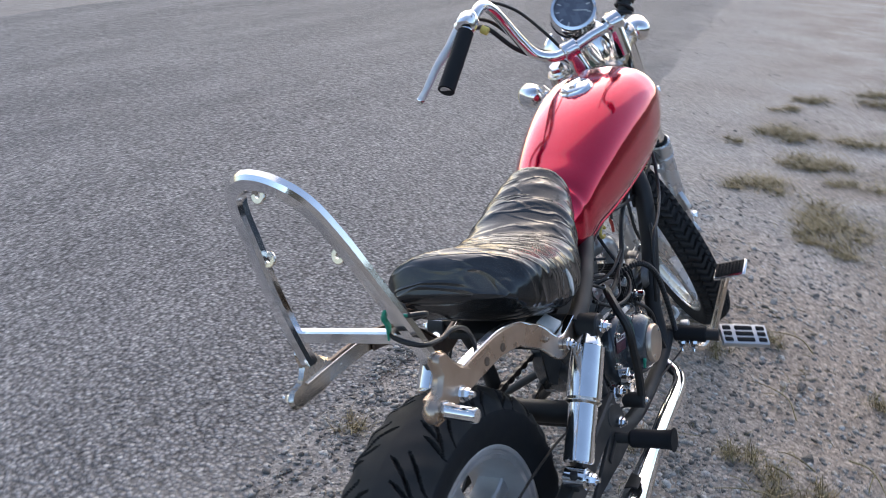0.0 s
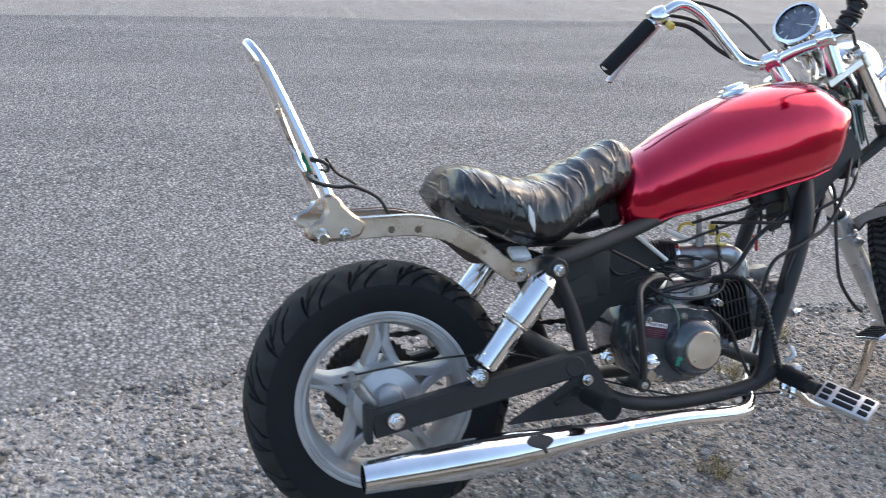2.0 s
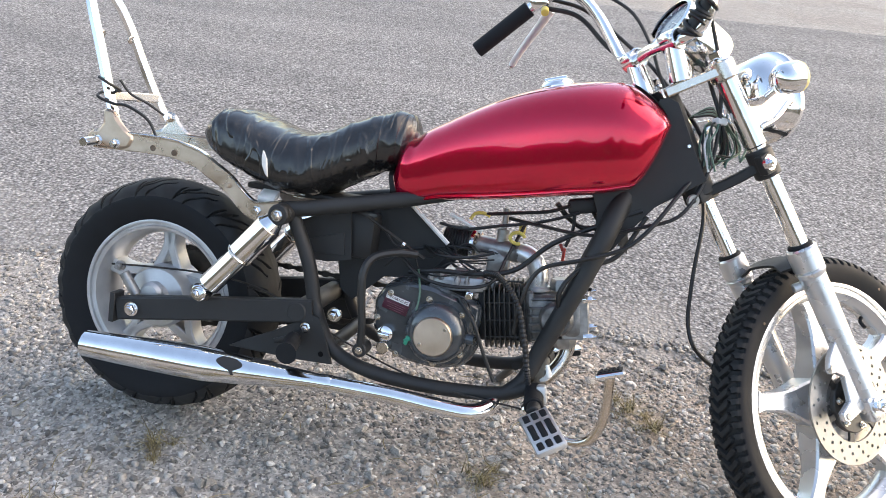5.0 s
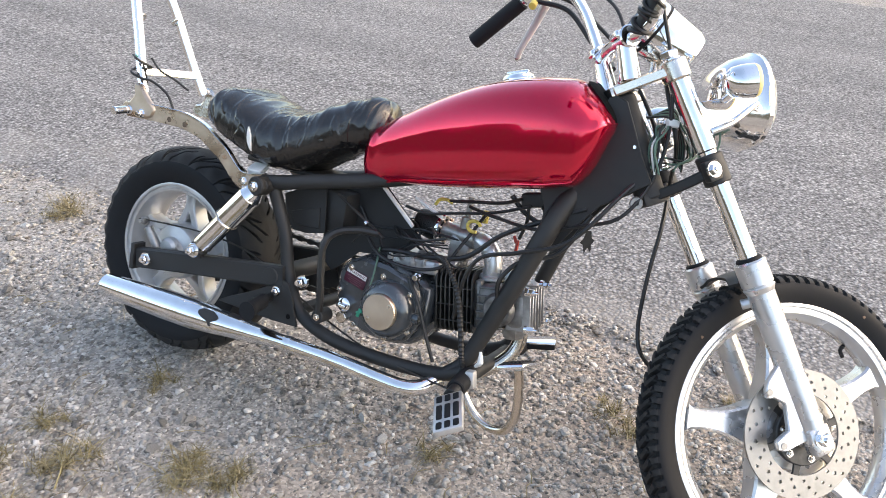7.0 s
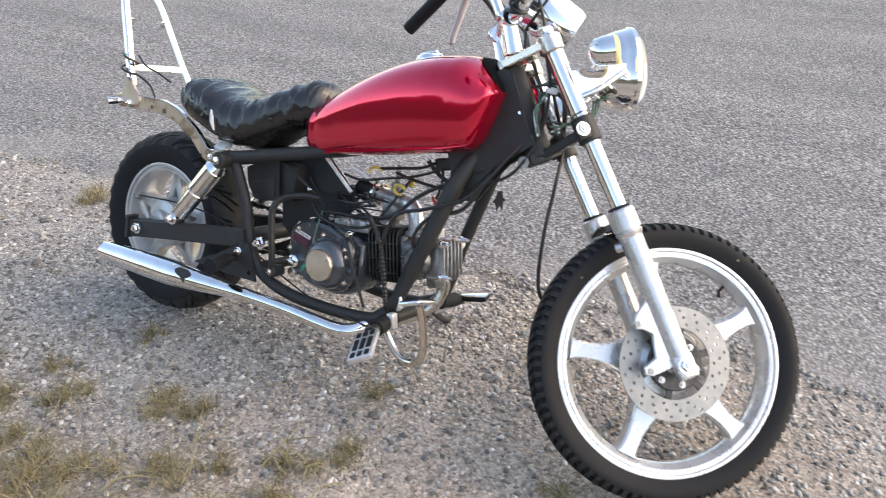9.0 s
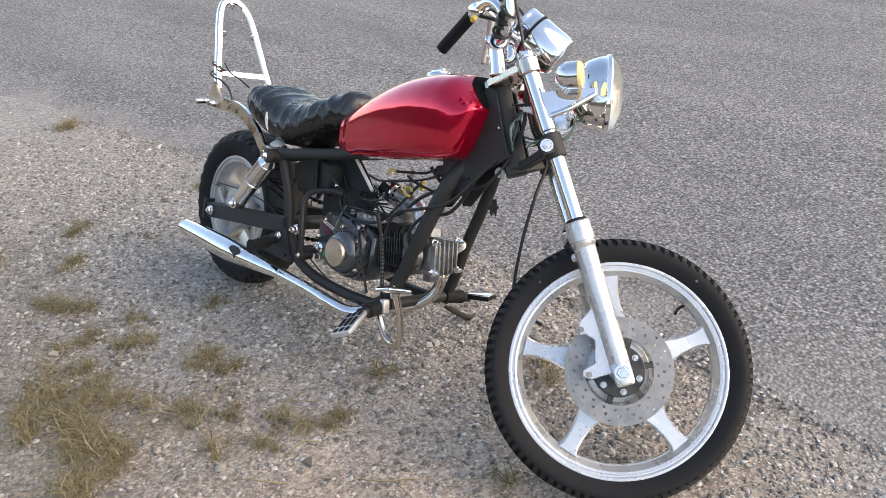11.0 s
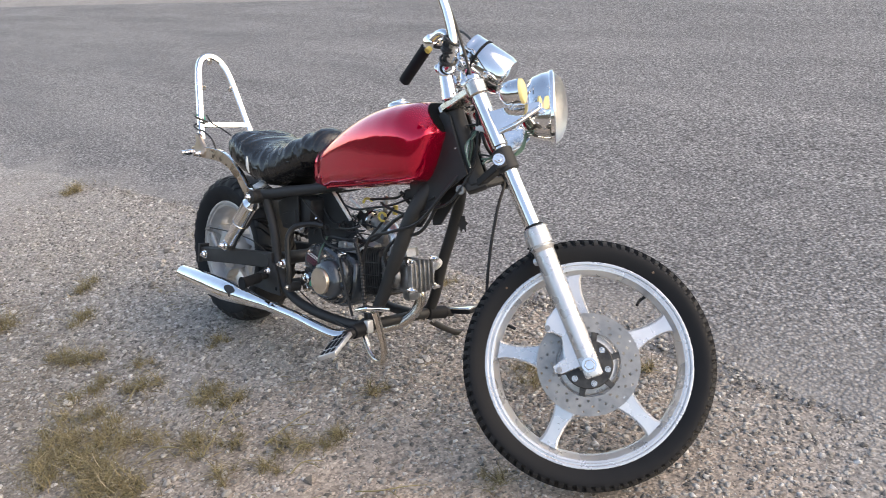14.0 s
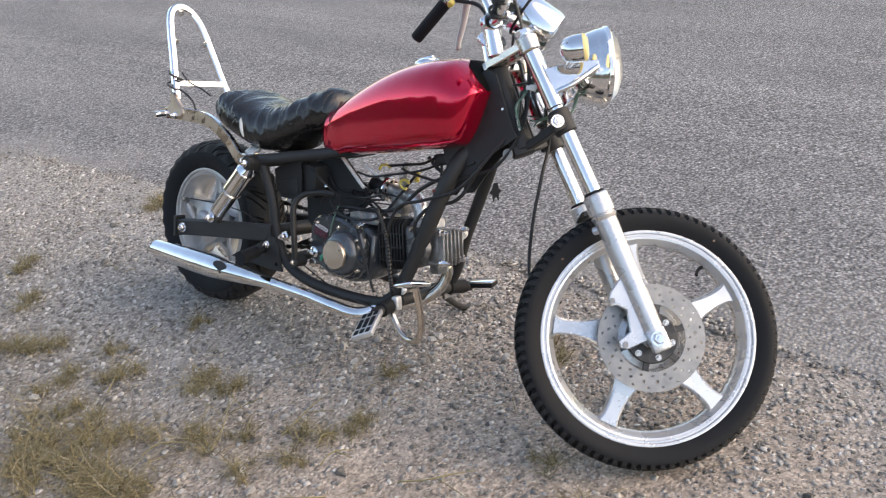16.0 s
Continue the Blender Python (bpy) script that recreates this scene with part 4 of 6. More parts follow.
def sissy_bar():
    pts = [(-0.094, -0.104, 0.60), (-0.118, -0.097, 0.66), (-0.143, -0.0875, 0.72), (-0.170, -0.078, 0.782), (-0.190, -0.067, 0.824), (-0.205, -0.049, 0.848), (-0.2105, -0.022, 0.858), (-0.205, 0.005, 0.85), (-0.19, 0.025, 0.826), (-0.17, 0.0405, 0.783), (-0.147, 0.057, 0.72), (-0.122, 0.07, 0.66), (-0.094, 0.084, 0.60)]
    bm = bmesh.new()
    path = smooth_path(pts, 6)
    back = Vector((-0.93, 0, -0.37))
    sweep(bm, path, bar_section(0.021, 0.016, 0.25), 1, up=back)
    bar = part("backrest_bar", bm, CHROME, bike, "bare chrome backrest hoop without its pad")
    bm = bmesh.new()
    sweep(bm, [(-0.111, -0.098, 0.643), (-0.111, 0.074, 0.643)], bar_section(0.018, 0.010, 0.2), 1, up=(1, 0, 0.28))
    part("crossbar", bm, CHROME, bar)
    for p in ((-0.2035, -0.022, 0.8405), (-0.160, -0.066, 0.758), (-0.160, 0.0335, 0.758)):
        c = Vector(p)
        tab = lathe([(0.0035, -0.002), (0.0085, -0.002), (0.0095, -0.001), (0.0095, 0.001), (0.0085, 0.002), (0.0035, 0.002), (0.0035, -0.002)], 20, None, Matrix.Translation(c) @ Matrix.Rotation(radians(-90), 4, "Z") @ Matrix.Rotation(radians(-20), 4, "X"))
        part("pad_tab", tab, WORN, bar)
    wire = [(-0.128, -0.112, 0.676), (-0.105, -0.118, 0.668), (-0.098, -0.085, 0.655), (-0.128, -0.082, 0.652), (-0.126, -0.116, 0.64), (-0.088, -0.118, 0.63), (-0.06, -0.118, 0.63), (-0.02, -0.11, 0.61), (0.0, -0.105, 0.578)]
    part("wire", tube(wire, 0.003, 5, 8), CABLE, bar, "loose black wire wound round the bar")
    part("wire", tube([(-0.1, -0.086, 0.676), (-0.082, -0.075, 0.652), (-0.055, -0.055, 0.637), (-0.03, -0.035, 0.618)], 0.0026, 5, 8), CABLE, bar)
    g = bmesh.new()
    sweep(g, [(-0.131, -0.094, 0.69), (-0.1335, -0.0865, 0.684), (-0.1325, -0.0815, 0.674), (-0.127, -0.08, 0.662), (-0.128, -0.077, 0.646)], bar_section(0.010, 0.004, 0.3), 4, [0.6, 1.0, 1.15, 0.8, 1.0, 0.4])
    sweep(g, [(-0.1215, -0.1065, 0.673), (-0.128, -0.1, 0.678), (-0.133, -0.09, 0.683)], bar_section(0.007, 0.003, 0.3), 3)
    part("tape_tie", g, GREEN, bar, "crumpled green tape tie")


sissy_bar()


def seat():
    top = curve([(0.098, 0.61), (0.115, 0.643), (0.148, 0.655), (0.19, 0.645), (0.25, 0.634), (0.313, 0.638), (0.373, 0.668), (0.424, 0.69), (0.465, 0.697), (0.488, 0.678), (0.5, 0.64)])
    low = curve([(0.098, 0.60), (0.115, 0.572), (0.163, 0.545), (0.21, 0.525), (0.27, 0.508), (0.32, 0.512), (0.37, 0.538), (0.42, 0.57), (0.46, 0.59), (0.5, 0.62)])
    wide = curve([(0.098, 0.092), (0.112, 0.112), (0.14, 0.122), (0.2, 0.125), (0.26, 0.12), (0.32, 0.107), (0.38, 0.09), (0.44, 0.07), (0.48, 0.05), (0.5, 0.026)])

    def skin(x, a, lift=0.0):
        """A point of the taped cover at x, at the angle a round its section."""
        zt, zb, w = top(x), low(x), wide(x)
        zc = zb + (zt - zb) * 0.45
        c, s = math.cos(a), math.sin(a)
        bow = 0.66 + 0.25 * min(1.0, max(0.0, (x - 0.16) / 0.26))
        px = abs(c) ** bow * (1 if c > 0 else -1)
        pz = abs(s) ** bow * (1 if s > 0 else -1)
        z = zc + (zt - zc if s > 0 else zc - zb) * pz
        p = Vector((x, w * px * (0.94 if px > 0 else 1.0) - 0.014 * min(1, (0.5 - x) * 5), z))
        ridge = 1 - abs(noise.noise((x * 17 + p.y * 5, p.y * 4, z * 7))) * 2.4
        pull = 1 - abs(noise.noise((x * 38 - p.y * 14, p.y * 6 + 3, z * 9))) * 3.0
        wr = 0.0035 * noise.noise((x * 9 + p.y * 4, p.y * 6, z * 7)) + 0.0028 * max(0.0, ridge) ** 3 + 0.0014 * max(0.0, pull) ** 4
        return p + Vector((0, px, pz)).normalized() * (wr + lift)

    n = 120
    secs = []
    for i in range(n + 1):
        x = 0.098 + 0.402 * (0.5 - 0.5 * math.cos(math.pi * i / n))
        secs.append([skin(x, 2 * math.pi * k / 96) for k in range(96)])
    s = part("seat", loft(secs), TAPE, bike, "saddle wrapped in creased shiny black tape", sharp=80)
    patch = bmesh.new()
    rows = []
    for i in range(15):
        v = i / 14
        half = 0.0062 * math.sin(math.pi * v ** 1.2) + 0.0003
        mid = 0.246 - 0.012 * v
        a = math.pi + 0.30 - 0.52 * v
        rows.append([patch.verts.new(skin(mid + half * (k / 3 - 1), a, -0.001 if k in (0, 6) else 0.0022)) for k in range(7)])
    for r, q in zip(rows, rows[1:]):
        for k in range(6):
            patch.faces.new((r[k], q[k], q[k + 1], r[k + 1]))
    bmesh.ops.recalc_face_normals(patch, faces=patch.faces)
    part("tear", patch, WHITE, s, "white padding showing through a tear")
    bm = block((0.24, 0.1, 0.012), Matrix.Translation((0.29, 0, 0.512)), 0.004)
    part("seat_pan", bm, PLASTIC, s)
    p = block((0.035, 0.03, 0.012), Matrix.Translation((0.235, -0.09, 0.503)) @ Matrix.Rotation(0.5, 4, "X"), 0.003)
    part("strap", p, WHITE, s, "white strap end under the seat")


seat()


def tank():
    top = curve([(0.462, 0.585), (0.472, 0.632), (0.497, 0.66), (0.55, 0.697), (0.605, 0.731), (0.66, 0.76), (0.716, 0.783), (0.77, 0.799), (0.823, 0.809), (0.862, 0.811), (0.9, 0.797), (0.925, 0.78), (0.942, 0.761), (0.948, 0.75)])
    low = curve([(0.462, 0.565), (0.472, 0.54), (0.485, 0.534), (0.566, 0.547), (0.685, 0.569), (0.795, 0.595), (0.88, 0.618), (0.908, 0.632), (0.925, 0.664), (0.938, 0.705), (0.948, 0.745)])
    wide = curve([(0.462, 0.05), (0.472, 0.066), (0.5, 0.076), (0.566, 0.09), (0.65, 0.105), (0.74, 0.117), (0.82, 0.122), (0.88, 0.118), (0.92, 0.106), (0.94, 0.09), (0.948, 0.07)])
    def skin(x, a):
        zt, zb, w = top(x), low(x), wide(x)
        zc = zb + (zt - zb) * 0.58
        c, s = math.cos(a), math.sin(a)
        px = abs(c) ** (0.82 if s > 0 else 0.4) * (1 if c > 0 else -1)
        pz = abs(s) ** (0.9 if s > 0 else 0.46) * (1 if s > 0 else -1)
        tuck = 1.0 if s > 0 else 1 - 0.11 * (-pz) ** 1.6
        return Vector((x, w * px * tuck, zc + (zt - zc if s > 0 else zc - zb) * pz))
    secs = []
    n = 72
    for i in range(n + 1):
        u = i / n
        x = 0.462 + 0.486 * (u - 0.12 * math.sin(2 * math.pi * u) / (2 * math.pi) * 2)
        secs.append([skin(x, 2 * math.pi * k / 80) for k in range(80)])
    t = part("fuel_tank", loft(secs), RED, bike, "glossy candy red teardrop fuel tank", sharp=60)
    # raised black patch for the shade in the nose's hollow, ahead of the crown
    rows = []
    for x in np.linspace(0.876, 0.9475, 14):
        half = interp(x, [(0.876, 8), (0.89, 18), (0.915, 27), (0.9475, 38)])
        zc = low(x) + (top(x) - low(x)) * 0.58
        arc = [skin(x, radians(90 - half + 2 * half * k / 18)) for k in range(19)]
        rows.append([Vector((x, p.y * 1.02, zc + (p.z - zc) * 1.05)) for p in arc] + [Vector((x, p.y * 0.96, zc + (p.z - zc) * 0.9)) for p in arc[::-1]])
    part("nose_shade_patch", loft(rows), HOLLOW_BLACK, t, "black patch standing for the shaded hollow at the tank's nose")
    # rolled seam along the bottom edges
    for q in (-52, -128):
        bm = bmesh.new()
        sweep(bm, [skin(x, radians(q)) for x in np.linspace(0.478, 0.905, 44)], bar_section(0.0075, 0.006, 0.3), 1, [0.5, 1, 1, 1, 1, 1, 0.5])
        part("tank_seam", bm, RED, t)
    zc = top(0.736)
    m = Matrix.Translation((0.736, 0.0, zc - 0.002)) @ Matrix.Rotation(radians(-17), 4, "Y") @ Matrix.Rotation(radians(90), 4, "X")
    cap = lathe([(0, -0.004), (0.034, -0.004), (0.034, 0.002), (0.03, 0.005), (0.029, 0.009), (0.024, 0.012), (0.012, 0.013), (0, 0.0135)], 40)
    c = part("filler_cap", cap, CHROME, t, "chrome filler cap with a grip bar", m)
    part("cap_bar", block((0.044, 0.009, 0.013), Matrix.Translation((0, 0.014, 0)), 0.004), CHROME, c, m=m)
    return t


tank()


def exhaust():
    prof = [(-0.070, 0.0255), (0.0, 0.029), (0.10, 0.0325), (0.18, 0.033), (0.24, 0.0285), (0.32, 0.022), (0.40, 0.0155), (0.41, 0.0165), (0.425, 0.0165), (0.43, 0.0138)]
    def axis(x):
        return Vector((x, interp(x, [(-0.07, -0.176), (0.2, -0.165), (0.43, -0.15)]), interp(x, [(-0.07, 0.166), (0.2, 0.174), (0.43, 0.183)])))
    bm = bmesh.new()
    secs = []
    for x, r in prof:
        c = axis(x)
        secs.append([c + Vector((0, float(r * math.cos(q)), float(r * math.sin(q)))) for q in np.linspace(0, 2 * math.pi, 36, endpoint=False)])
    inner = []
    for x, r in ((-0.07, 0.021), (0.0, 0.02)):
        c = axis(x)
        inner.append([c + Vector((0, float(r * math.cos(q)), float(r * math.sin(q)))) for q in np.linspace(0, 2 * math.pi, 36, endpoint=False)])
    loft(inner[::-1] + secs, bm)
    ex = part("exhaust_muffler", bm, CHROME, bike, "long tapered chrome exhaust muffler")
    pipe = [axis(0.425), (0.54, -0.143, 0.183), (0.62, -0.138, 0.179), (0.68, -0.13, 0.177), (0.71, -0.114, 0.182), (0.727, -0.09, 0.194)]
    bend = [(0.725, -0.093, 0.192), (0.742, -0.065, 0.202), (0.772, -0.03, 0.208), (0.805, 0.0, 0.226), (0.833, 0.02, 0.26), (0.843, 0.027, 0.3), (0.832, 0.02, 0.33)]
    part("exhaust_pipe", tube(pipe, 0.0158, 6, 16), CHROME, ex, "chrome exhaust header pipe")
    part("header_bend", tube(bend, 0.0142, 6, 16), WORN, ex, "worn chrome exhaust bend below the head")

    # scorched black patches on the outer side
    for x0, x1, q0, q1, sharp in ((0.212, 0.262, 120, 186, 1), (0.272, 0.315, 60, 112, 0)):
        rows = []
        for i in range(13):
            u = i / 12
            q = radians(q0 + (q1 - q0) * u)
            w = 0.12 + 0.88 * math.sin(math.pi * min(1.0, u * 1.15 + 0.12)) if sharp else 1 - 0.3 * u
            row = []
            for v, h in ((0, 0.0003), (1, 0.0003), (1, 0.0012), (0, 0.0012)):
                x = x0 + (x1 - x0) * ((0.5 + 0.28 * (u - 0.5) - 0.5 * w) * sharp + v * w)
                r = interp(x, prof) + h
                row.append(axis(x) + Vector((0, r * math.cos(q), r * math.sin(q))))
            rows.append(row)
        part("scorch_patch", loft(rows), BLACK, ex, "black scorched patch")


exhaust()


def engine():
    bm = bmesh.new()
    # crankcase side outline, extruded
    out = [(0.465, 0.30), (0.47, 0.35), (0.49, 0.378), (0.53, 0.385), (0.58, 0.38), (0.64, 0.372), (0.672, 0.36), (0.672, 0.262), (0.65, 0.235), (0.60, 0.222), (0.53, 0.226), (0.485, 0.248)]
    plate(out, 0.14, Matrix.Translation((0, 0.01, 0)), 0.008, bm)
    eng = part("engine", bm, CASE, bike, "small dark grey single-cylinder engine")
    cov = [(0.472, 0.290), (0.470, 0.345), (0.486, 0.374), (0.52, 0.388), (0.58, 0.386), (0.645, 0.37), (0.664, 0.34), (0.664, 0.285), (0.645, 0.245), (0.60, 0.232), (0.545, 0.235), (0.495, 0.252)]
    c = part("clutch_case", plate(cov, 0.03, Matrix.Translation((0, -0.072, 0)), 0.007), CASE, eng, "dark glossy clutch case cover")
    m = Matrix.Translation((0.597, -0.085, 0.303))
    bulge = lathe([(0, 0.01), (0.062, 0.01), (0.061, -0.004), (0.056, -0.018), (0.048, -0.028), (0.04, -0.032), (0, -0.033)], 48)
    part("clutch_bulge", bulge, CASE, c, m=m)
    disc = lathe([(0, -0.030), (0.037, -0.030), (0.037, -0.038), (0.035, -0.0405), (0, -0.0405)], 48)
    part("clutch_cover", disc, COVER, c, "round brushed metal cover", m)
    for a in (40, 220):
        part("cover_screw", rod((0.028 * math.cos(radians(a)), -0.040, 0.028 * math.sin(radians(a))), (0.028 * math.cos(radians(a)), -0.042, 0.028 * math.sin(radians(a))), 0.0035), WORN, c, m=m)
    for x, z in ((0.480, 0.31), (0.500, 0.362), (0.575, 0.364), (0.64, 0.345), (0.648, 0.27), (0.60, 0.242), (0.525, 0.246)):
        part("case_bolt", bolt((x, -0.088, z), (0, -1, 0), 0.0048, 0.006), WORN, c)
    part("filler_plug", merge(lathe([(0, 0), (0.015, 0), (0.015, -0.012), (0.012, -0.014), (0, -0.014)], 20, None, Matrix.Translation((0.501, -0.086, 0.283))), block((0.022, 0.012, 0.008), Matrix.Translation((0.501, -0.104, 0.283)), 0.002)), CHROME, c, "chrome oil filler plug")
    part("plug_boss", rod((0.648, -0.085, 0.303), (0.672, -0.09, 0.303), 0.011), CASE, c)
    part("sticker", block((0.05, 0.001, 0.031), Matrix.Translation((0.513, -0.0885, 0.342)) @ Matrix.Rotation(radians(12), 4, "Y"), 0.0003), MAROON, c, "small maroon warning sticker with pale unreadable lines")
    for i, (w, dz) in enumerate(((0.044, 0.001), (0.036, -0.003), (0.042, -0.007), (0.028, -0.011))):
        part("print_line", block((w * 0.85, 0.0006, 0.0008), Matrix.Translation((0.513, -0.0893, 0.340 + dz)) @ Matrix.Rotation(radians(12), 4, "Y"), 0), LINES, c)
    head = part("sticker_header", block((0.047, 0.0006, 0.009), Matrix.Translation((0.515, -0.0893, 0.3515)) @ Matrix.Rotation(radians(12), 4, "Y"), 0), WHITE, c, "white sticker heading reading WARNING")
    word = bpy.data.curves.new("word", "FONT")
    word.body, word.size, word.extrude, word.align_x, word.align_y = "! WARNING", 0.0082, 0.0002, "CENTER", "CENTER"
    holder = new("lettering", word)
    me = bpy.data.meshes.new_from_object(holder)
    bpy.data.objects.remove(holder)
    bpy.data.curves.remove(word)
    bm = bmesh.new()
    bm.from_mesh(me)
    bpy.data.meshes.remove(me)
    part("lettering", bm, MAROON, c, "word WARNING", Matrix.Translation((0.515, -0.0898, 0.3513)) @ Matrix.Rotation(radians(12), 4, "Y") @ Matrix.Rotation(radians(90), 4, "X"), smooth=False)
    part("green_tag", merge(block((0.007, 0.004, 0.018), Matrix.Translation((0.548, -0.114, 0.284)) @ Matrix.Rotation(0.3, 4, "Y"), 0.001), block((0.014, 0.004, 0.005), Matrix.Translation((0.549, -0.115, 0.286)) @ Matrix.Rotation(-0.4, 4, "Y"), 0.001)), GREEN, c, "green tape tag")
    # cylinder with fins across the way the piston runs
    tip = Matrix.Translation((0.665, 0, 0.335)) @ Matrix.Rotation(radians(-11), 4, "Y")
    # core coloured darker than its fins, to put in the shade between them
    core = block((0.1, 0.066, 0.095), Matrix.Translation((0.05, 0.0, 0.0)), 0.006)
    cyl = part("cylinder", core, PLASTIC, eng, "black finned cylinder", tip)
    edge = []
    for cy, cz, a0 in ((0.026, 0.042, 0), (-0.026, 0.042, 90), (-0.026, -0.042, 180), (0.026, -0.042, 270)):
        edge += [(cy + 0.022 * math.cos(radians(a0 + q)), cz + 0.022 * math.sin(radians(a0 + q))) for q in (0, 22, 45, 68, 90)]
    for i in range(9):
        part("fin", plate(edge, 0.003, Matrix.Translation((0.014 + 0.0096 * i, 0.0, 0.002)) @ Matrix.Rotation(radians(90), 4, "Z"), 0.0009), FIN, cyl, m=tip)
    for z in (0.03, -0.004, -0.036):
        part("fin_tie", block((0.076, 0.004, 0.003), Matrix.Translation((0.053, -0.045, z)), 0.001), PLASTIC, cyl, m=tip)
    part("head_joint", block((0.02, 0.086, 0.1), Matrix.Translation((0.1, 0.002, 0.0)), 0.01), HEADGREY, cyl, m=tip)
    hd = block((0.06, 0.086, 0.092), Matrix.Translation((0.125, 0.002, -0.003)), 0.014, None, 3)
    h = part("cylinder_head", hd, HEADGREY, eng, "bare grey cylinder head", tip)
    for i in range(6):
        w = 0.052 - 0.0015 * abs(i - 2.5) ** 2
        part("fin", plate([(0.098, -w + 0.008), (0.104, -w), (0.148, -w), (0.158, -w + 0.012), (0.158, w - 0.012), (0.148, w), (0.104, w), (0.098, w - 0.008)], 0.003, Matrix.Translation((0, 0, -0.042 + 0.0155 * i)) @ Matrix.Rotation(radians(-90), 4, "X"), 0.0008), HEADGREY, h, m=tip)
    cap = block((0.05, 0.084, 0.084), Matrix.Translation((0.178, 0.002, -0.004)), 0.018, None, 4)
    part("rocker_cover", cap, HEADGREY, h, "bare alloy rocker cover", tip)
    for i in range(6):
        part("fin", block((0.05, 0.0035, 0.09 - 0.005 * abs(i - 2.5)), Matrix.Translation((0.184, -0.036 + 0.0152 * i, -0.004)), 0.0012, None, 1), GREYMETAL, h, m=tip)
    lid = lathe([(0, -0.062), (0.026, -0.062), (0.03, -0.058), (0.033, -0.05), (0, -0.05)], 32, None, Matrix.Translation((0.15, -0.002, 0.0)))
    part("head_cover", lid, HEADGREY, h, "round cam cover", tip)
    for z in (0.052, -0.052):
        vc = lathe([(0, 0.016), (0.02, 0.016), (0.024, 0.008), (0.024, -0.006), (0, -0.006)], 6, None, Matrix.Translation((0.16, 0.004, z)) @ Matrix.Rotation(radians(90 if z > 0 else -90), 4, "X"))
        part("valve_cap", vc, GREYMETAL, h, "hexagonal valve cap", tip)
    for y, z in ((-0.042, 0.036), (0.05, 0.036), (-0.042, -0.036), (0.05, -0.036)):
        part("head_nut", bolt((0.203, y * 0.9, z), (1, 0, 0), 0.007, 0.014), CHROME, h, m=tip)
    part("spark_plug", rod((0.13, 0.055, 0.0), (0.15, 0.1, 0.005), 0.009), WHITE, h, "white spark plug", tip)
    part("upper_case", block((0.11, 0.1, 0.03), Matrix.Translation((0.615, 0.01, 0.392)) @ Matrix.Rotation(radians(-6), 4, "Y"), 0.008), ALLOY, eng, "bare alloy top of the crankcase")
    part("intake_elbow", tube([(0.765, 0.0, 0.405), (0.764, 0.0, 0.43), (0.754, 0.001, 0.453), (0.736, 0.007, 0.464), (0.715, 0.015, 0.465)], 0.019, 6, 16), SILVER, eng, "curved bare alloy intake elbow")
    part("intake_flange", rod((0.767, 0, 0.4), (0.766, 0, 0.411), 0.026, 20), ALLOY, eng)
    cb = bmesh.new()
    rod((0.722, 0.013, 0.465), (0.632, 0.038, 0.462), 0.02, 20, cb)
    block((0.044, 0.042, 0.05), Matrix.Translation((0.68, 0.026, 0.44)), 0.006, cb)
    rod((0.68, 0.026, 0.405), (0.68, 0.026, 0.42), 0.018, 18, cb)
    rod((0.68, 0.024, 0.47), (0.68, 0.024, 0.505), 0.012, 16, cb)
    rod((0.68, 0.024, 0.505), (0.68, 0.024, 0.545), 0.006, 12, cb)
    carb = part("carburettor", cb, GREYMETAL, eng, "small alloy carburettor")
    ring = [(0.712 + 0.014 * math.cos(q), -0.012, 0.496 + 0.011 * math.sin(q)) for q in np.linspace(0.3, 5.2, 12)]
    part("fuel_hose", tube(ring, 0.0035, 2, 8), YELLOW, carb, "yellowed fuel hose loop")
    part("fuel_hose", tube([(0.615, 0.0, 0.515), (0.622, 0.0, 0.527), (0.638, 0.0, 0.531), (0.652, 0.0, 0.527)], 0.0035, 4, 8), YELLOW, carb)
    part("fuel_filter", rod((0.715, 0.03, 0.5), (0.715, 0.03, 0.525), 0.007), YELLOW, carb, "yellow fuel filter")
    prof = [(0, 0)]
    for i in range(10):
        prof += [(0.026 + 0.0009 * i, 0.006 * i), (0.026 + 0.0009 * i, 0.006 * i + 0.004), (0.0235 + 0.0009 * i, 0.006 * i + 0.0043)]
    flt = lathe(prof + [(0.032, 0.061), (0, 0.061)], 28, None, Matrix.Translation((0.566, 0.05, 0.463)) @ Matrix.Rotation(radians(-100), 4, "Z"))
    part("air_filter", flt, PLASTIC, eng, "black pleated cone air filter")
    grille = bmesh.new()
    for i in range(10):
        q = 2 * math.pi * i / 10
        block((0.003, 0.005, 0.016), Matrix.Translation((0.6335, 0.038, 0.462)) @ Matrix.Rotation(radians(-10), 4, "Z") @ Matrix.Rotation(q, 4, "X") @ Matrix.Translation((0, 0, 0.02)), 0.001, grille, 1)
    part("filter_grille", grille, COVER, eng, "worn metal ribs on the filter end")
    rim = lathe([(0.024, 0), (0.033, 0), (0.034, 0.004), (0.033, 0.008), (0.024, 0.008), (0.024, 0)], 28, None, Matrix.Translation((0.631, 0.0385, 0.462)) @ Matrix.Rotation(radians(80), 4, "Z"))
    part("filter_clamp", rim, CHROME, eng, "steel hose clamp")
    part("kick_shaft_cap", rod((0.50, -0.085, 0.255), (0.50, -0.10, 0.255), 0.012), WORN, eng)
    st = rod((0.60, 0.0, 0.395), (0.69, 0.0, 0.395), 0.022, 20)
    part("starter_motor", st, ALLOY, eng, "small starter motor behind the cylinder")


engine()


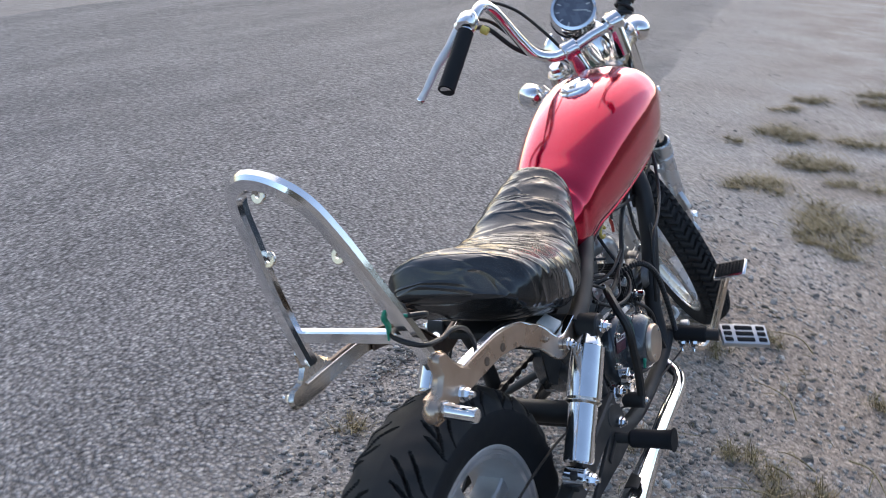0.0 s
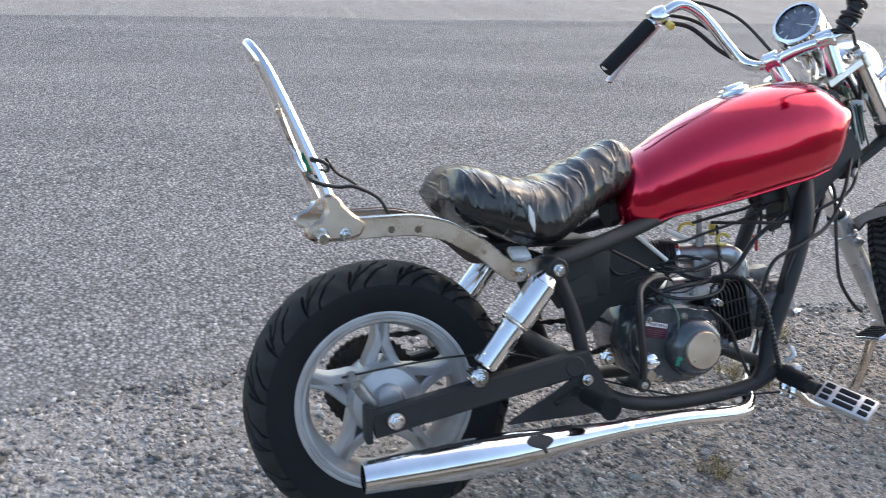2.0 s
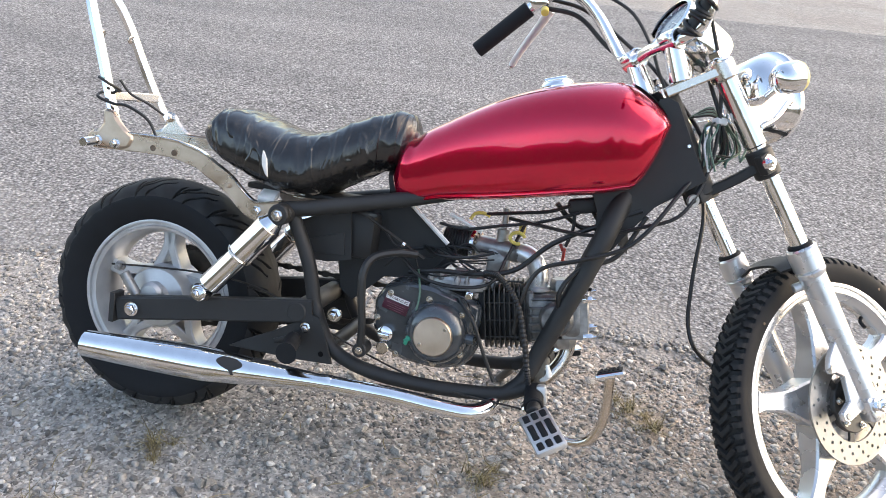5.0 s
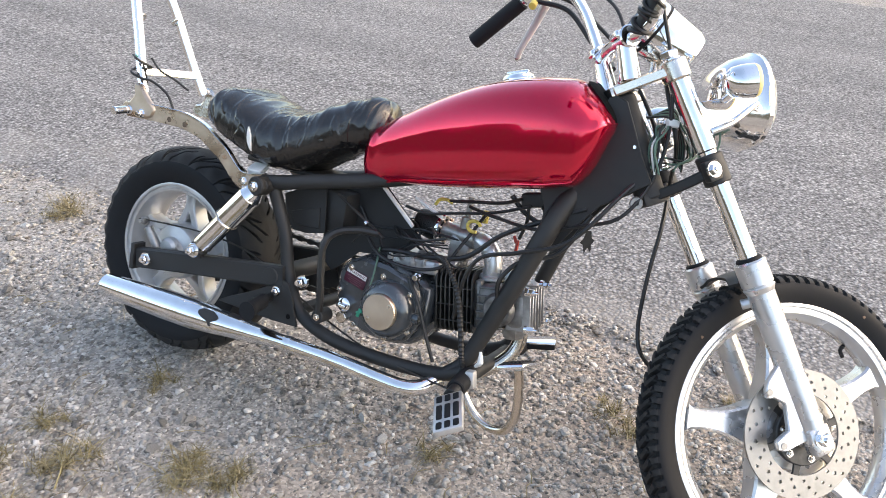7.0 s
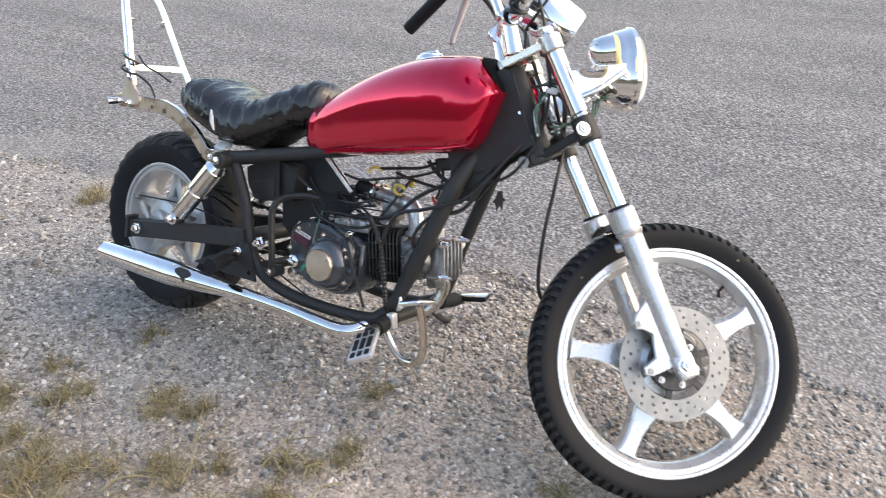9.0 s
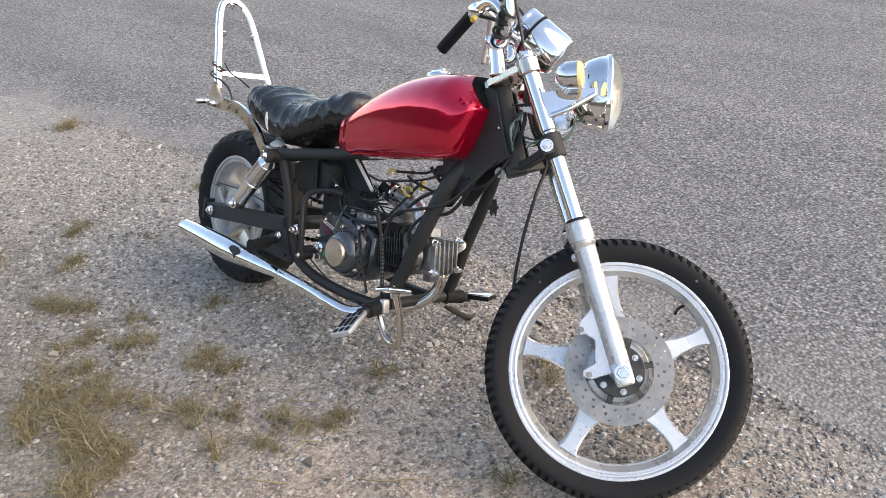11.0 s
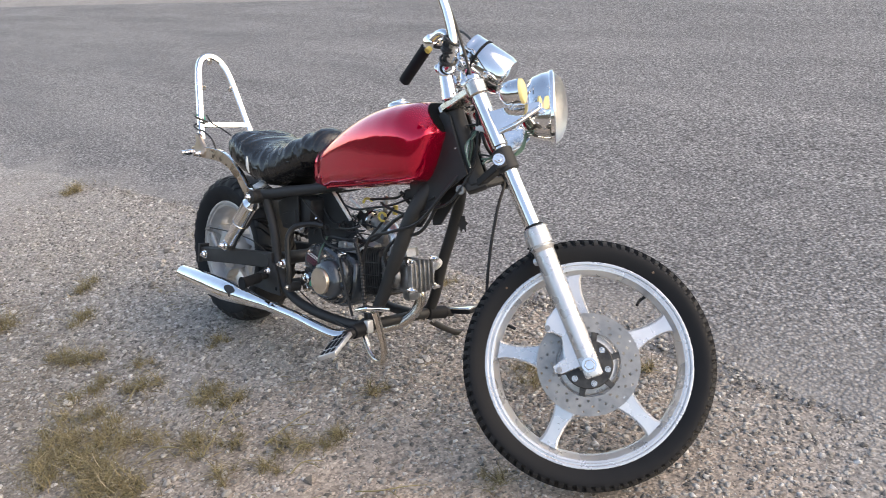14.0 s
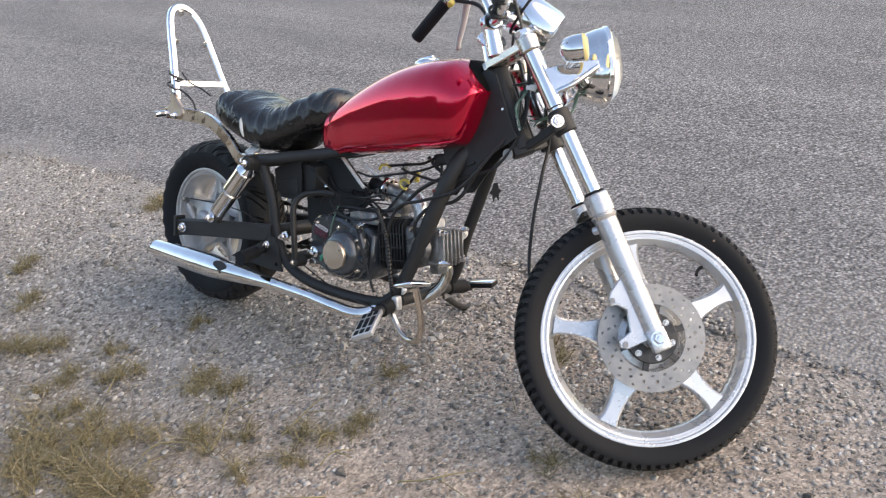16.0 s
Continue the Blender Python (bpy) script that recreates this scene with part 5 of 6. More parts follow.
def side_panels():
    bx = block((0.1, 0.1, 0.088), Matrix.Translation((0.39, 0.0, 0.45)), 0.008)
    b = part("battery_box", bx, PLASTIC, bike, "black battery box under the seat")
    pl = plate([(0.292, 0.462), (0.30, 0.425), (0.324, 0.391), (0.36, 0.392), (0.406, 0.404), (0.393, 0.499), (0.33, 0.482)], 0.003, Matrix.Translation((0, -0.06, 0)), 0.0005)
    part("box_panel", pl, PLASTIC, b)
    part("panel_pocket", plate([(0.315, 0.43), (0.33, 0.405), (0.392, 0.41), (0.386, 0.455)], 0.004, Matrix.Translation((0, -0.0625, 0)), 0.001), BLACK, b)
    fl = plate([(0.40, 0.31), (0.372, 0.33), (0.362, 0.40), (0.40, 0.50), (0.50, 0.525), (0.55, 0.485), (0.602, 0.432), (0.558, 0.385), (0.46, 0.37)], 0.003, Matrix.Translation((0, 0.0, 0)), 0.0005)
    part("mud_flap", fl, PLASTIC, bike, "black rubber flap behind the engine")
    part("post_boss", rod((0.465, -0.095, 0.252), (0.465, -0.134, 0.252), 0.014, 18), BLACK, bike)
    part("boss_nut", bolt((0.465, -0.134, 0.252), (0, -1, 0), 0.0055, 0.006), WORN, bike)
    part("strut_rod", tube([(0.429, -0.07, 0.495), (0.549, -0.07, 0.434)], 0.0032, 1, 8), OILY, bike, "thin grey linkage rod")
    part("rod_end", rod((0.505, -0.076, 0.457), (0.511, -0.076, 0.454), 0.005, 12), CHROME, bike)


side_panels()


def footpegs():
    for s in (-1, 1):
        peg = part("footpeg_mount", rod((0.795, s * 0.085, 0.235), (0.806, s * 0.19, 0.224), 0.013), BLACK, bike, "black footpeg mount")
        part("mount_sleeve", rod((0.797, s * 0.10, 0.234), (0.803, s * 0.165, 0.227), 0.018), RUBBER, peg)
        for q in (0.115, 0.14):
            part("mount_bolt", bolt((0.79, s * q, 0.212), (-0.4, 0, -0.9), 0.008, 0.012), CHROME, peg)
        # right pad is tipped back, left pad lies flat
        ax = Vector((0.047, 0.011, 0.024)).normalized() if s < 0 else Vector((1, 0, 0.05)).normalized()
        ay = Vector((-0.046, 0.084, 0.024)).normalized() if s < 0 else Vector((0.1, 1, 0.0)).normalized()
        az = ax.cross(ay).normalized()
        ax = ay.cross(az)
        at = Vector((0.827, -0.235, 0.213)) if s < 0 else Vector((0.845, 0.2, 0.232))
        tilt = Matrix.Translation(at) @ Matrix((ax, ay, az)).transposed().to_4x4()
        if s > 0:
            turn = Matrix.Translation((0.838, 0.206, 0.236)) @ Matrix.Rotation(radians(15), 4, "Z") @ Matrix.Rotation(radians(-12), 4, "Y")
            pad = part("peg_pad", block((0.062, 0.05, 0.014), turn, 0.004), RUBBER, peg, "folded left footpeg")
            part("peg_edge", block((0.064, 0.052, 0.005), turn @ Matrix.Translation((0, 0, 0.008)), 0.002), CHROME, pad)
            continue
        pad = part("peg_pad", block((0.054, 0.098, 0.013), tilt, 0.004), ALLOY, peg, "chrome footpeg with black rubber inlays")
        for i in (-1, 0, 1):
            for j, l in ((-0.035, 0.018), (0.0, 0.038), (0.035, 0.018)):
                part("rubber_insert", block((0.0118, l, 0.006), tilt @ Matrix.Translation((0.0155 * i, j, 0.0055)), 0.0028), RUBBER, pad)
    part("peg_bracket", block((0.018, 0.02, 0.034), Matrix.Translation((0.812, -0.12, 0.238)) @ Matrix.Rotation(radians(-12), 4, "Y"), 0.004), ALLOY, bike, "small bare alloy bracket")
    part("pale_scrap", tube([(0.806, -0.094, 0.255), (0.818, -0.105, 0.27), (0.812, -0.1, 0.288)], 0.006, 3, 8, [0.6, 1.0, 0.5]), WHITE, bike, "crumpled pale tape end")
    rear = part("passenger_peg", rod((0.335, -0.12, 0.252), (0.342, -0.165, 0.25), 0.009), BLACK, bike, "black folding passenger footpeg")
    secs = []
    for q, r in ((0.0, 0.012), (0.06, 0.0155), (0.7, 0.0155), (0.92, 0.0165), (1.0, 0.02)):
        c = Vector((0.339, -0.145, 0.251)).lerp(Vector((0.353, -0.214, 0.245)), q)
        secs.append([c + Vector((r * math.cos(k), 0, r * math.sin(k))) for k in [2 * math.pi * i / 16 for i in range(16)]])
    part("peg_rubber", loft(secs), RUBBER, rear)


footpegs()


def brake_pedal():
    arm = tube([(0.80, -0.125, 0.215), (0.835, -0.13, 0.18), (0.87, -0.135, 0.168), (0.905, -0.148, 0.18), (0.922, -0.16, 0.215), (0.925, -0.175, 0.26), (0.922, -0.19, 0.305), (0.92, -0.198, 0.322)], 0.0085, 6, 12)
    p = part("brake_pedal", arm, WORN, bike, "curved worn chrome brake pedal")
    az = Vector((-0.36, 0.2, 0.91)).normalized()
    ax = Vector((0, 1, 0)).cross(az).normalized()
    m = Matrix.Translation((0.92, -0.204, 0.327)) @ Matrix((ax, az.cross(ax), az)).transposed().to_4x4()
    pad = block((0.05, 0.07, 0.009), m, 0.0044, None, 3)
    q = part("pedal_pad", pad, CHROME, p, "chrome pedal pad with studded rubber face")
    face = bmesh.new()
    block((0.042, 0.062, 0.004), m @ Matrix.Translation((0, 0, 0.0045)), 0.0015, face)
    for i in range(-2, 3):
        for j in range(-3, 4):
            block((0.0045, 0.0045, 0.003), m @ Matrix.Translation((0.0072 * i, 0.0075 * j, 0.007)), 0.0008, face, 1)
    part("rubber_face", face, RUBBER, q)


brake_pedal()


def kickstand():
    st = tube([(0.745, 0.09, 0.215), (0.74, 0.15, 0.195), (0.72, 0.22, 0.155), (0.695, 0.34, 0.1), (0.697, 0.435, 0.1)], 0.009, 5, 12)
    k = part("kickstand", st, BLACK, bike, "black side stand resting on the gravel")
    part("stand_foot", block((0.03, 0.05, 0.006), Matrix.Translation((0.697, 0.425, 0.118 - 0.03)) @ Matrix.Rotation(radians(16.8), 4, "X"), 0.001), BLACK, k)
    part("stand_spring", tube([(0.748, 0.1, 0.2), (0.735, 0.17, 0.18)], 0.005, 1, 8), WORN, k)


kickstand()


# ---- the steered front end ----
def fork():
    lo = bmesh.new()
    block((0.05, 0.045, 0.026), Matrix.Translation((0.0, 0, -0.078)), 0.006, lo)
    for s in (-1, 1):
        sweep(lo, [(0.0, 0, -0.078), (0.045, s * 0.05, -0.072), (0.078, s * 0.083, -0.064)], bar_section(0.026, 0.018), 3)
        rod((0.0848, s * 0.084, -0.088), (0.0805, s * 0.084, -0.035), 0.0232, 24, lo)
        block((0.026, 0.02, 0.036), Matrix.Translation((0.068, s * 0.1, -0.063)) @ Matrix.Rotation(radians(-4), 4, "Y"), 0.004, lo)
    part("fork_lower_yoke", lo, BLACK, bike, "black lower fork clamp", FRONT)
    up = bmesh.new()
    block((0.05, 0.06, 0.018), Matrix.Translation((-0.005, 0, 0.118)), 0.004, up)
    for s in (-1, 1):
        sweep(up, [(-0.01, s * 0.02, 0.118), (0.03, s * 0.055, 0.118), (0.062, s * 0.083, 0.118)], bar_section(0.04, 0.018), 3)
        rod((0.068, s * 0.084, 0.100), (0.066, s * 0.084, 0.135), 0.025, 24, up)
    part("fork_upper_yoke", up, WORN, bike, "polished upper fork clamp", FRONT)
    for s in (-1, 1):
        a, b = Vector((0.066, s * 0.084, 0.14)), Vector((0.098, s * 0.084, -0.245))
        leg = part("fork_leg", rod(a, b, 0.0165, 24), CHROME, bike, "chrome fork leg with silver slider", FRONT)
        part("fork_cover", rod(a.lerp(b, 0.1), a.lerp(b, 0.44), 0.0195, 24), CHROME, leg, m=FRONT)
        part("fork_cap", rod(a, a + Vector((0, 0, 0.012)), 0.017, 6), CHROME, leg, m=FRONT)
        c, d = Vector((0.0965, s * 0.084, -0.228)), Vector((0.1185, s * 0.084, -0.56))
        w = (d - c).normalized()
        sl = bmesh.new()
        rod(c, c + w * 0.045, 0.0275, 28, sl)
        rod(c + w * 0.045, c + w * 0.06, 0.0275, 28, sl, 0.0235)
        rod(c + w * 0.055, d, 0.0235, 28, sl, 0.022)
        slider = part("slider", sl, SILVER, leg, "silver painted fork slider", FRONT)
        part("dust_seal", rod(c - w * 0.006, c + w * 0.003, 0.022, 24), RUBBER, leg, m=FRONT)
        foot = block((0.04, 0.034, 0.05), Matrix.Translation((0.118, s * 0.088, -0.552)) @ Matrix.Rotation(radians(-4), 4, "Y"), 0.006)
        part("axle_lug", foot, SILVER, slider, m=FRONT)
        part("yoke_bolt", bolt((0.068, s * 0.11, -0.062), (0.1, s * 1.0, 0), 0.0105, 0.008), CHROME, leg, m=FRONT)
        for z in (-0.30,):
            part("fender_boss", rod((0.10, s * 0.07, z), (0.075, s * 0.055, z), 0.009), SILVER, slider, m=FRONT)
        if s < 0:
            lug = plate([(0.10, -0.40), (0.06, -0.43), (0.05, -0.445), (0.05, -0.458), (0.062, -0.46), (0.078, -0.475), (0.07, -0.52), (0.042, -0.53), (0.04, -0.545), (0.055, -0.552), (0.10, -0.548), (0.115, -0.53)], 0.012, Matrix.Translation((0, -0.086, 0)), 0.002)
            ct = part("caliper_bracket", lug, SILVER, slider, "bare brake caliper bracket", FRONT)
            for x, z in ((0.056, -0.448), (0.052, -0.541)):
                part("bracket_hole", rod((x, -0.0925, z), (x, -0.0935, z), 0.006), STEEL, ct, m=FRONT)
    br = bmesh.new()
    sweep(br, [(0.09, -0.058, -0.265), (0.1, -0.035, -0.255), (0.102, 0, -0.252), (0.1, 0.035, -0.255), (0.09, 0.058, -0.265)], bar_section(0.05, 0.005), 5, up=(0, 0, 1))
    part("fork_brace", br, PLASTIC, bike, "black brace over the front tyre", FRONT)


fork()


def handlebar():
    half = [(0.012, 0.0, 0.20), (0.015, 0.05, 0.196), (0.028, 0.088, 0.196), (0.048, 0.118, 0.216), (0.056, 0.134, 0.26), (0.058, 0.146, 0.31), (0.05, 0.158, 0.354), (0.034, 0.175, 0.384), (0.012, 0.198, 0.391), (-0.022, 0.238, 0.385), (-0.07, 0.288, 0.369), (-0.114, 0.334, 0.354)]
    pts = [(x, -y, z) for x, y, z in half[:0:-1]] + half
    bar = part("handlebar", tube(pts, 0.0115, 8, 16), CHROME, bike, "chrome swept-back handlebar", FRONT)
    for s in (-1, 1):
        part("grip", tube([(-0.022, s * 0.238, 0.3855), (-0.07, s * 0.288, 0.369), (-0.114, s * 0.334, 0.354)], 0.0165, 8, 20), RUBBER, bar, "black rubber grip", FRONT)
        cl = bmesh.new()
        rod((0.0135, s * 0.036, 0.198), (0.0165, s * 0.07, 0.197), 0.0205, 28, cl)
        block((0.05, 0.03, 0.016), Matrix.Translation((0.0145, s * 0.053, 0.198)) @ Matrix.Rotation(radians(25), 4, "Y"), 0.006, cl, 3)
        rod((0.012, s * 0.052, 0.19), (0.004, s * 0.046, 0.126), 0.0165, 24, cl, 0.02)
        riser = part("bar_clamp", cl, CHROME, bar, "chrome handlebar riser clamp", FRONT)
        for dx in (-0.011, 0.011):
            part("clamp_bolt", rod((0.0155 + dx * 1.6, s * 0.053, 0.204), (0.019 + dx * 1.6, s * 0.053, 0.2115), 0.005), WORN, riser, m=FRONT)
    pc = bmesh.new()
    block((0.04, 0.034, 0.036), Matrix.Translation((-0.004, 0.222, 0.392)) @ Matrix.Rotation(radians(-46), 4, "Z"), 0.01, pc)
    rod((0.01, 0.215, 0.392), (0.03, 0.24, 0.375), 0.011, 16, pc)
    perch = part("lever_perch", pc, CHROME, bar, "chrome clutch lever perch", FRONT)
    part("lever", tube([(0.03, 0.24, 0.372), (0.02, 0.275, 0.356), (0.008, 0.32, 0.338), (-0.008, 0.36, 0.318), (-0.012, 0.38, 0.308)], 0.0088, 6, 10, [1.25, 1.05, 0.95, 0.85, 0.9]), LEVER, bar, "polished clutch lever", FRONT)
    bm = bmesh.new()
    bmesh.ops.create_uvsphere(bm, u_segments=14, v_segments=10, radius=0.0085, matrix=Matrix.Translation((-0.012, 0.381, 0.307)))
    part("lever_ball", bm, CHROME, bar, m=FRONT)
    part("perch_button", rod((-0.012, 0.206, 0.368), (-0.022, 0.198, 0.36), 0.008), YELLOW, bar, "brassy switch nub", FRONT)
    # cables wound round the right bar beside its clamp
    a, b = Vector((0.024, -0.083, 0.197)), Vector((0.051, -0.125, 0.234))
    d = (b - a).normalized()
    e = d.orthogonal().normalized()
    f = d.cross(e)
    part("tape_sleeve", rod(a, b, 0.0136, 16), PLASTIC, bar, "black tape round the bar", FRONT)
    for u, r, lean in ((0.05, 0.017, 0.3), (0.2, 0.0185, -0.25), (0.42, 0.016, 0.35), (0.6, 0.018, -0.1), (0.8, 0.0165, 0.4), (0.95, 0.0175, -0.35)):
        c = a.lerp(b, u)
        ring = [c + r * (math.cos(q) * e + math.sin(q) * f) + d * (lean * r * math.sin(q + 6 * u)) for q in np.linspace(0, 2 * math.pi, 15)]
        part("cable_wrap", tube(ring, 0.0036, 2, 8), CABLE, bar, m=FRONT)


handlebar()


def gauge():
    m = FRONT @ Matrix.Translation((0.08, -0.004, 0.238)) @ Matrix.Rotation(radians(-90), 4, "Z") @ Matrix.Rotation(radians(-54), 4, "X") @ Matrix.Scale(1.06, 4)
    cup = lathe([(0.040, -0.004), (0.046, -0.002), (0.047, 0.006), (0.046, 0.014), (0.047, 0.016), (0.047, 0.096), (0.043, 0.108), (0.034, 0.113), (0, 0.113)], 40)
    g = part("speedometer", cup, CHROME, bike, "chrome cup speedometer with a dark dial", m)
    part("dial", lathe([(0, 0.004), (0.041, 0.004), (0.041, 0.007), (0, 0.007)], 40), DIAL, g, "dark dial", m)
    for k in range(9):
        a = radians(-40 + 32.5 * k)
        part("tick", block((0.008, 0.0006, 0.0018), Matrix.Rotation(-a, 4, "Y") @ Matrix.Translation((0.032, 0.0036, 0)), 0), WHITE, g, m=m)
    part("needle", block((0.03, 0.0008, 0.0014), Matrix.Rotation(radians(35), 4, "Y") @ Matrix.Translation((0.014, 0.0032, 0)), 0), WHITE, g, m=m)
    band = lathe([(0.048, 0.028), (0.0485, 0.028), (0.0485, 0.033), (0.048, 0.033), (0.048, 0.028)], 40)
    part("band", band, RUBBER, g, "thin black band", m)
    part("gauge_bracket", tube([(0.1, 0, 0.2), (0.09, 0, 0.165), (0.07, 0, 0.13), (0.02, 0, 0.12)], 0.009, 4, 10), WORN, g, m=FRONT)


gauge()


def headlight():
    m = FRONT @ Matrix.Translation((0.2, -0.016, 0.044)) @ Matrix.Rotation(radians(16), 4, "Y") @ Matrix.Scale(0.94, 4)
    def ring(x, w, h, r, k=10):
        out = []
        for cx, cz, a0 in ((w - r, h - r, 0), (-w + r, h - r, 90), (-w + r, -h + r, 180), (w - r, -h + r, 270)):
            for i in range(k):
                a = radians(a0 + 90 * i / (k - 1))
                out.append(Vector((x, cx + r * math.cos(a), cz + r * math.sin(a))))
        return out
    sizes = [(-0.055, 0.026), (-0.05, 0.044), (-0.038, 0.063), (-0.018, 0.077), (0.004, 0.0845), (0.018, 0.087), (0.022, 0.091), (0.03, 0.091), (0.033, 0.088), (0.025, 0.083), (0.005, 0.062), (-0.02, 0.03)]
    h = part("headlight", loft([ring(x, w, w, w * 0.82) for x, w in sizes]), CHROME, bike, "round-cornered chrome headlight with a clear lens", m)
    lens = loft([ring(x, w, w, w * 0.82) for x, w in ((0.028, 0.084), (0.036, 0.083), (0.05, 0.07), (0.06, 0.046), (0.064, 0.02))])
    part("lens", lens, LENS, h, "clear ribbed lens", m)
    part("shell_screw", bolt((0.0, -0.084, -0.03), (0, -1, 0), 0.005, 0.004), CHROME, h, m=m)
    for s in (-1, 1):
        bm = plate([(0.066, 0.055), (0.07, 0.0), (0.085, -0.008), (0.19, 0.022), (0.195, 0.038), (0.12, 0.05)], 0.004, Matrix.Translation((0, s * 0.1, 0)), 0.001)
        part("headlight_bracket", bm, CHROME, h, "polished headlight bracket", FRONT)
        bm = tube([(0.09, s * 0.1, 0.0), (0.13, s * 0.105, 0.005), (0.19, s * 0.098, 0.025)], 0.006, 4, 10)
        part("bracket_strut", bm, CHROME, h, m=FRONT)


headlight()


def indicator(s):
    m = FRONT @ Matrix.Translation((0.146, s * 0.145, 0.062)) @ Matrix.Rotation(radians(12), 4, "Y") @ Matrix.Rotation(radians(-90 + s * 12), 4, "Z")
    shell = lathe([(0, -0.034), (0.014, -0.032), (0.024, -0.022), (0.028, -0.006), (0.0285, 0.014), (0, 0.014)], 28)
    i = part("indicator", shell, CHROME, bike, "chrome bullet indicator with amber lens", m)
    part("amber_lens", lathe([(0, 0.014), (0.0285, 0.014), (0.0285, 0.0165), (0.0265, 0.021), (0.018, 0.0245), (0, 0.0255)], 28), AMBER, i, "amber plastic lens", m)
    part("stalk", rod((0.13, s * 0.1, 0.045), (0.145, s * 0.125, 0.055), 0.007), CHROME, i, m=FRONT)


indicator(-1)
indicator(1)


def horn():
    m = Matrix.Translation((1.0128, -0.036, 0.623)) @ Matrix.Rotation(radians(20), 4, "Z")
    b = part("horn_bracket", lathe([(0.0045, 0.004), (0.0105, 0.004), (0.012, 0), (0.0105, -0.004), (0.0045, -0.004), (0.0045, 0.004)], 24, None, m), GREYMETAL, bike, "small washer-like metal bracket")


horn()


def cables():
    def run(name, pts, r, material=CABLE, label="", n=6):
        part(name, tube(pts, r, n, 8), material, bike, label)
    F = lambda x, y, z: tuple(FRONT @ Vector((x, y, z)))
    run("speedometer_cable", [F(0.13, -0.02, 0.17), F(0.07, -0.05, 0.12), F(0.05, -0.05, 0.0), (1.04, 0.085, 0.66), (1.05, 0.06, 0.58), (1.05, 0.05, 0.507), (1.052, 0.045, 0.447), (1.058, 0.04, 0.387), (1.075, 0.03, 0.345), (1.11, 0.04, 0.315), (1.145, 0.06, 0.30)], 0.004, label="black speedometer cable")
    run("throttle_cable", [F(0.03, -0.19, 0.46), F(0.06, -0.15, 0.36), F(0.07, -0.11, 0.25), F(0.06, -0.08, 0.1), F(0.02, -0.04, -0.02), (1.0, -0.045, 0.60), (0.93, -0.05, 0.56), (0.85, -0.04, 0.53), (0.75, -0.03, 0.53), (0.69, 0.0, 0.53)], 0.0035, label="black throttle cable")
    run("clutch_cable", [F(0.03, 0.22, 0.385), F(0.06, 0.17, 0.33), F(0.09, 0.12, 0.22), F(0.07, 0.06, 0.15), F(0.03, -0.02, 0.0), (0.98, -0.05, 0.62), (0.92, -0.075, 0.53), (0.84, -0.09, 0.49), (0.77, -0.095, 0.46), (0.745, -0.095, 0.40), (0.74, -0.09, 0.33)], 0.004, label="black clutch cable")
    run("bar_cable", [F(0.0, 0.2, 0.395), F(0.07, 0.165, 0.375), F(0.1, 0.105, 0.3), F(0.085, 0.07, 0.22), F(0.06, 0.05, 0.16), F(0.04, 0.03, 0.12)], 0.0035)
    run("brake_cable", [F(0.0, 0.22, 0.375), F(0.045, 0.185, 0.33), F(0.055, 0.15, 0.25), F(0.06, 0.11, 0.2), F(0.03, 0.05, 0.17)], 0.005)
    run("brake_rod", [(0.79, -0.115, 0.2), (0.6, -0.1, 0.205), (0.42, -0.09, 0.25), (0.25, -0.086, 0.315), (0.123, -0.086, 0.326), (0.0, -0.087, 0.318), (-0.085, -0.087, 0.308)], 0.002, OILY, "thin black brake rod")
    run("wiring_loom", [(0.52, -0.05, 0.40), (0.58, -0.06, 0.415), (0.65, -0.05, 0.42), (0.72, -0.04, 0.44), (0.78, -0.03, 0.5), (0.86, -0.03, 0.55), (0.93, -0.035, 0.59)], 0.005, CABLE, "black wiring loom")
    run("wiring_loom", [(0.50, -0.055, 0.43), (0.55, -0.075, 0.40), (0.62, -0.08, 0.395), (0.68, -0.06, 0.41), (0.70, -0.02, 0.46), (0.72, 0.02, 0.52)], 0.0035)
    run("spark_lead", [(0.82, -0.06, 0.36), (0.81, -0.08, 0.42), (0.84, -0.07, 0.47), (0.90, -0.045, 0.5), (0.94, -0.03, 0.58)], 0.0045, CABLE, "black spark plug lead")
    hose = smooth_path([(0.665, -0.05, 0.425), (0.69, -0.08, 0.432), (0.715, -0.093, 0.418), (0.742, -0.1, 0.385), (0.762, -0.104, 0.33), (0.778, -0.106, 0.27), (0.785, -0.106, 0.245)], 14)
    part("breather_hose", sweep(bmesh.new(), hose, ring_section(0.0062, 10), 1, [1.0 if i % 2 else 0.74 for i in range(len(hose))]), CABLE, bike, "ribbed black hose", smooth=False)
    run("gear_cable", [(0.63, -0.085, 0.375), (0.665, -0.1, 0.34), (0.69, -0.1, 0.29), (0.72, -0.1, 0.235)], 0.0035)
    run("oil_hose", [(0.465, -0.128, 0.256), (0.463, -0.131, 0.30), (0.456, -0.132, 0.35), (0.452, -0.13, 0.40), (0.464, -0.112, 0.428), (0.5, -0.088, 0.44), (0.535, -0.07, 0.44)], 0.0078, CABLE, "thick black hose down beside the crankcase")
    run("ground_wire", [(0.545, -0.1, 0.285), (0.552, -0.1, 0.32), (0.556, -0.095, 0.37), (0.54, -0.06, 0.41)], 0.002, WIRE, "thin green wire")
    run("zip_tie", [(0.496, -0.014, 0.527), (0.581, -0.014, 0.461)], 0.0045, WHITE, "white plastic strap", 1)
    run("zip_tie", [(0.577, -0.014, 0.521), (0.643, -0.014, 0.496)], 0.0045, WHITE, "white plastic strap", 1)
